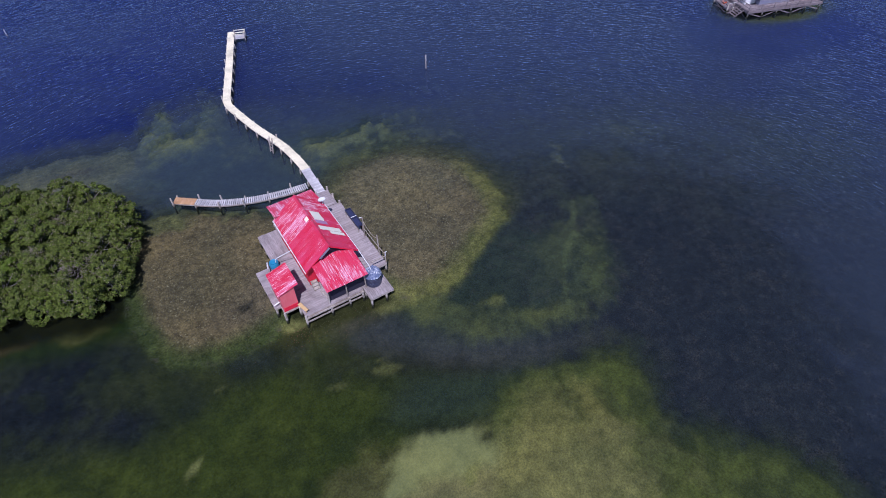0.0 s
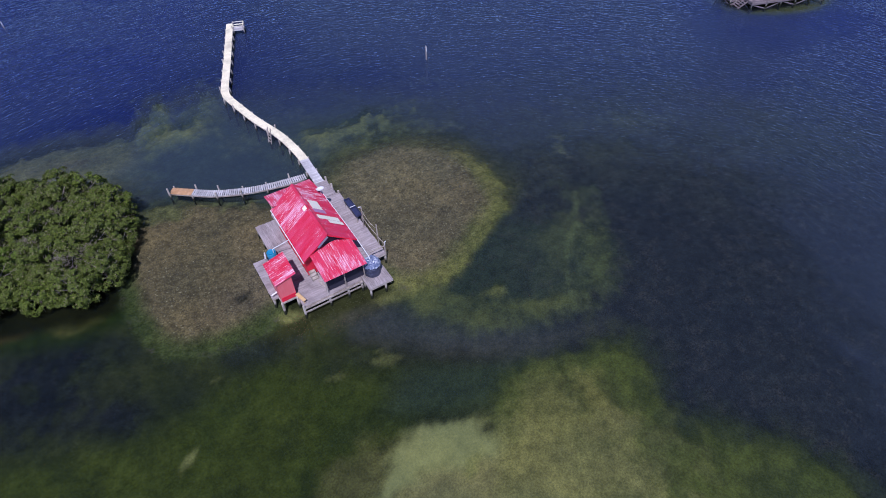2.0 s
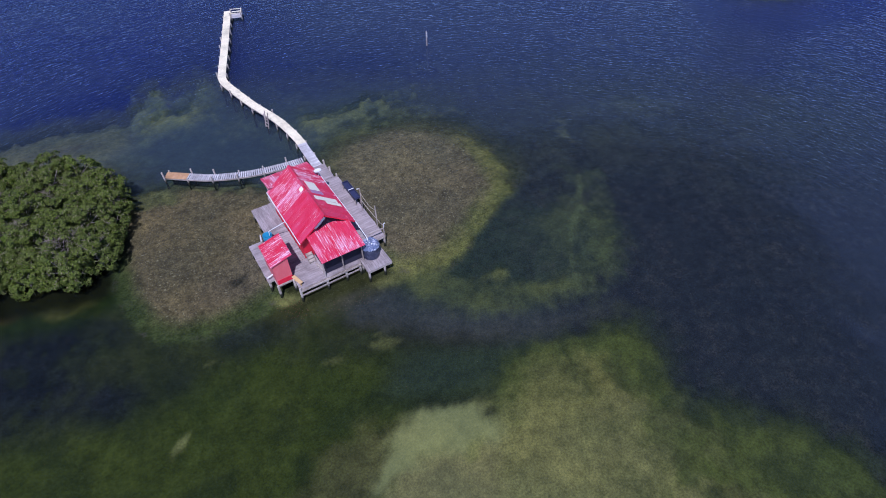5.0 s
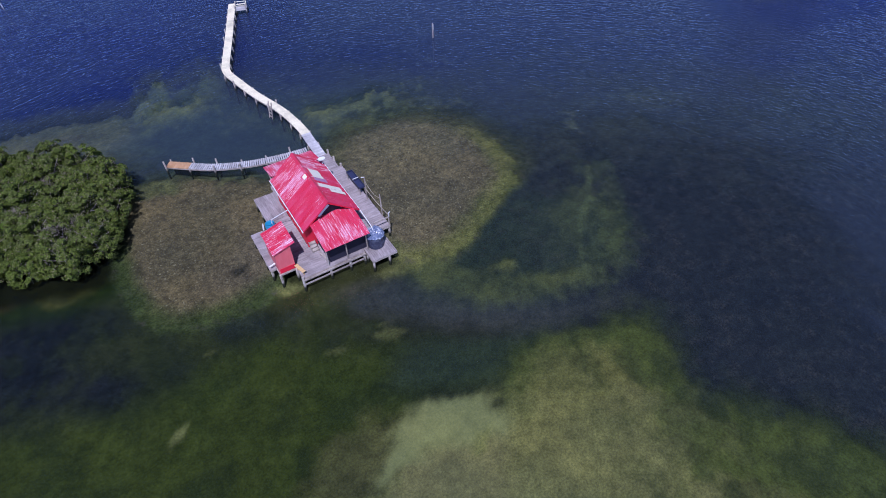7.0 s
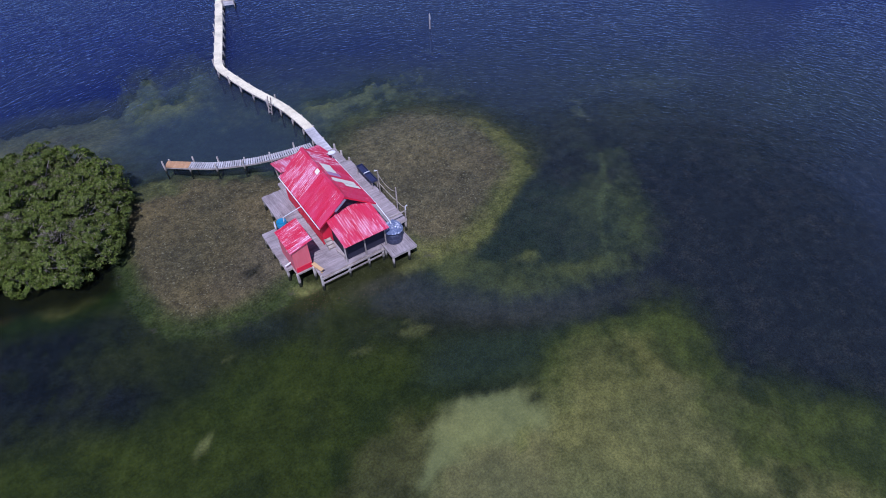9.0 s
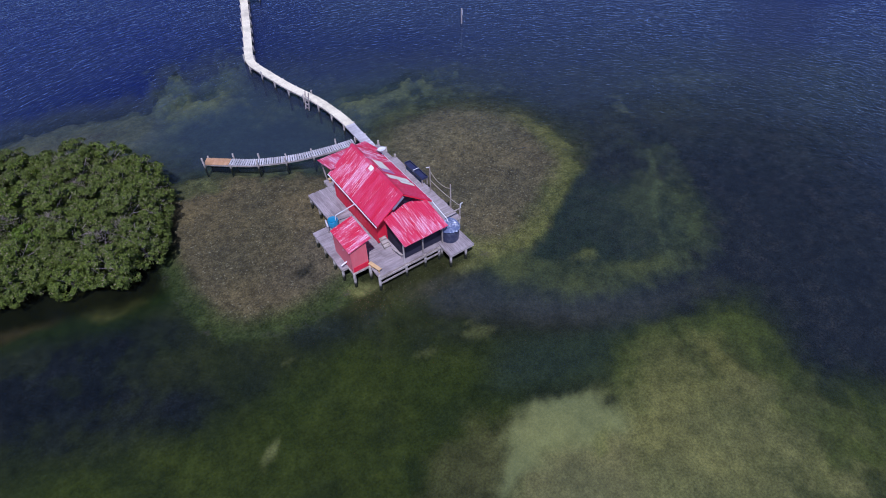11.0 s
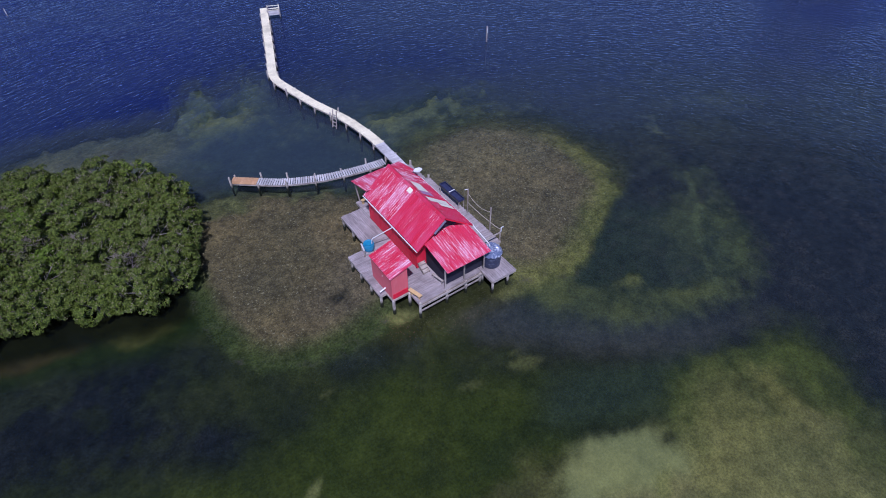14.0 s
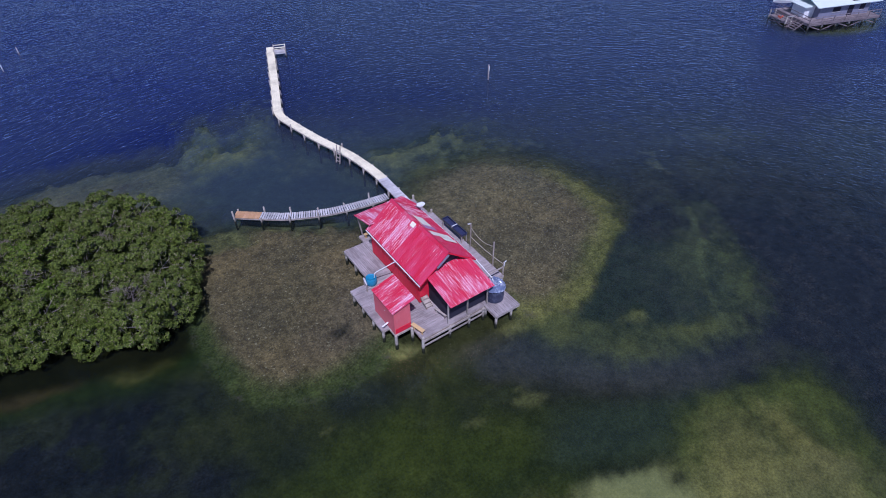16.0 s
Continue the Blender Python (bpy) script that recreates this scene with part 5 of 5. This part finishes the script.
# ---- an old line lying on the turf ----
cable = thing("sunken_line", "thin pale old line lying across the sea bed", "rope")
for a0, a1 in ((0.0, 0.20), (0.25, 0.42), (0.48, 0.70), (0.75, 0.88), (0.92, 1.0)):
    run = [(0.7 - 5.7 * f + 0.12 * math.sin(f * 31), -6.4 - 6.2 * f + 0.15 * math.cos(f * 23), -0.33) for f in (a0 + (a1 - a0) * i / 7 for i in range(8))]
    part("line", Shape().tube(run, 0.015, 5), ROPE, cable)

# ---- mangrove thicket ----
def crown_mesh(seed, radius, height, clumps):
    """Clumps of small leaf rosettes spread over an uneven dome, with gaps between them."""
    r = np.random.RandomState(seed)
    d = r.normal(size=(clumps * 3, 3))
    d /= np.linalg.norm(d, axis=1)[:, None]
    d = d[d[:, 2] > -0.45][:clumps]
    shell = 0.56 + 0.42 * r.rand(len(d))
    hearts = d * shell[:, None] * np.array([radius, radius, height * 0.50])
    hearts[:, 2] += height * 0.46
    sizes = 0.24 + 0.22 * r.rand(len(d))
    vs, fs = [], []
    for heart, way, size in zip(hearts, d, sizes):
        for _ in range(int(60 * size)):
            o = r.normal(size=3) + way * 0.9 + np.array([0, 0, 0.9])
            o /= np.linalg.norm(o)
            c = heart + o * size * (0.75 + 0.35 * r.rand()) * np.array([1.15, 1.15, 0.85])
            a = np.cross(o, [0.3, 0.9, 0.1])
            a /= np.linalg.norm(a)
            b = np.cross(o, a)
            ph = r.rand() * 6.28
            for k in range(7):
                t = ph + k * 2.4
                u = (a * math.cos(t) + b * math.sin(t)) * (0.6 + 0.5 * r.rand()) + o * (0.05 + 0.40 * r.rand())
                u /= np.linalg.norm(u)
                w = np.cross(u, o)
                w /= max(1e-6, np.linalg.norm(w))
                ln, wd = 0.12 + 0.07 * r.rand(), 0.036 + 0.022 * r.rand()
                p = c + r.normal(size=3) * 0.035
                n = len(vs)
                mid = p + u * ln * 0.5 + o * 0.012
                vs += [tuple(p), tuple(mid + w * wd), tuple(p + u * ln), tuple(mid - w * wd)]
                fs.append((n, n + 1, n + 2, n + 3))
    me = bpy.data.meshes.new("crown")
    me.from_pydata(vs, [], fs)
    me.materials.append(LEAF)
    return me


def mangrove(seed, radius, height, clumps):
    r = random.Random(seed)
    bare = clumps < 50
    tree = thing("mangrove_tree", "thin half-bare mangrove with grey twigs in the shallows" if bare else "dense green mangrove standing in the shallows", "mangrove", pose(0, 0, -50), "mangrove thicket")
    limbs = Shape()
    top = Vector((r.uniform(-0.2, 0.2), r.uniform(-0.2, 0.2), height * 0.55))
    limbs.pole((0, 0, 0.5), top, 0.10, 0.06, 7)
    for k in range(6):
        a = k * 1.05 + r.uniform(-0.3, 0.3)
        limbs.pole(top * r.uniform(0.5, 0.95), (radius * 0.7 * math.cos(a), radius * 0.7 * math.sin(a), height * r.uniform(0.6, 0.85)), 0.05, 0.02, 5)
    part("trunk", limbs, BARK, tree)
    twigs = Shape()
    for k in range(300 if bare else 70):
        a, e = r.uniform(0, 6.28), r.uniform(0.10, 1.45)
        d = Vector((math.cos(a) * math.cos(e), math.sin(a) * math.cos(e), math.sin(e)))
        p = Vector((d.x * radius * 0.72, d.y * radius * 0.72, height * (0.48 + 0.36 * d.z)))
        tip = p + (d * 0.6 + Vector((r.uniform(-1, 1), r.uniform(-1, 1), r.uniform(-0.3, 0.6)))) * r.uniform(0.18, 0.42)
        twigs.pole(p, tip, 0.013, 0.006, 3)
    part("brushwood", twigs, TWIG, tree, "bare grey twigs")["kind"] = "stuff"
    roots = Shape()
    for k in range(7):
        a = k * 0.9 + r.uniform(-0.2, 0.2)
        roots.tube([(0, 0, 0.9), (0.35 * math.cos(a), 0.35 * math.sin(a), 0.6), (0.5 * math.cos(a), 0.5 * math.sin(a), -0.6)], 0.03, 5)
    part("prop_roots", roots, BARK, tree)
    part("crown", crown_mesh(seed, radius, height, clumps), LEAF, tree)
    return tree


kinds = [mangrove(s, rad, hgt, 34 if s > 15 else 62) for s, rad, hgt in ((11, 1.75, 3.7), (12, 1.95, 4.2), (13, 1.6, 3.3), (14, 2.1, 4.6), (15, 1.8, 3.9), (16, 1.8, 3.9))]
spots = []
for i in range(15):
    for j in range(14):
        x, y = -38.5 + i * 2.15 + (j % 2) * 1.0 + rng.uniform(-0.5, 0.5), 12.6 + j * 2.0 + rng.uniform(-0.5, 0.5)
        d = float(inside(np.array([x]), np.array([y]), THICKET)[0])
        if d > 0.45:
            # edge trees step inwards, so that their crowns end at the outline
            h, at = 0.05, np.array
            gx = float(inside(at([x + h]), at([y]), THICKET)[0] - d) / h
            gy = float(inside(at([x]), at([y + h]), THICKET)[0] - d) / h
            push = max(0.0, 1.45 - d)
            spots.append((x + gx * push, y + gy * push, max(d, 1.45)))
for n, (x, y, d) in enumerate(spots):
    thin = rng.random() < (0.45 if -36 < x < -20 and 22 < y < 31 else 0.06)
    src = kinds[-1] if thin else kinds[rng.randrange(len(kinds) - 1)]
    grow = 0.76 + 0.26 * min(1.0, d / 6.0) ** 0.7 + rng.uniform(-0.06, 0.07)
    made = pose(x, y, -0.25, rng.uniform(-4, 4), rng.uniform(-4, 4), rng.uniform(0, 360))
    t = copy_thing(src, made)
    t.scale = (grow * rng.uniform(0.95, 1.1),) * 3
for k in kinds:
    for o in (*k.children_recursive, k):
        bpy.data.objects.remove(o)
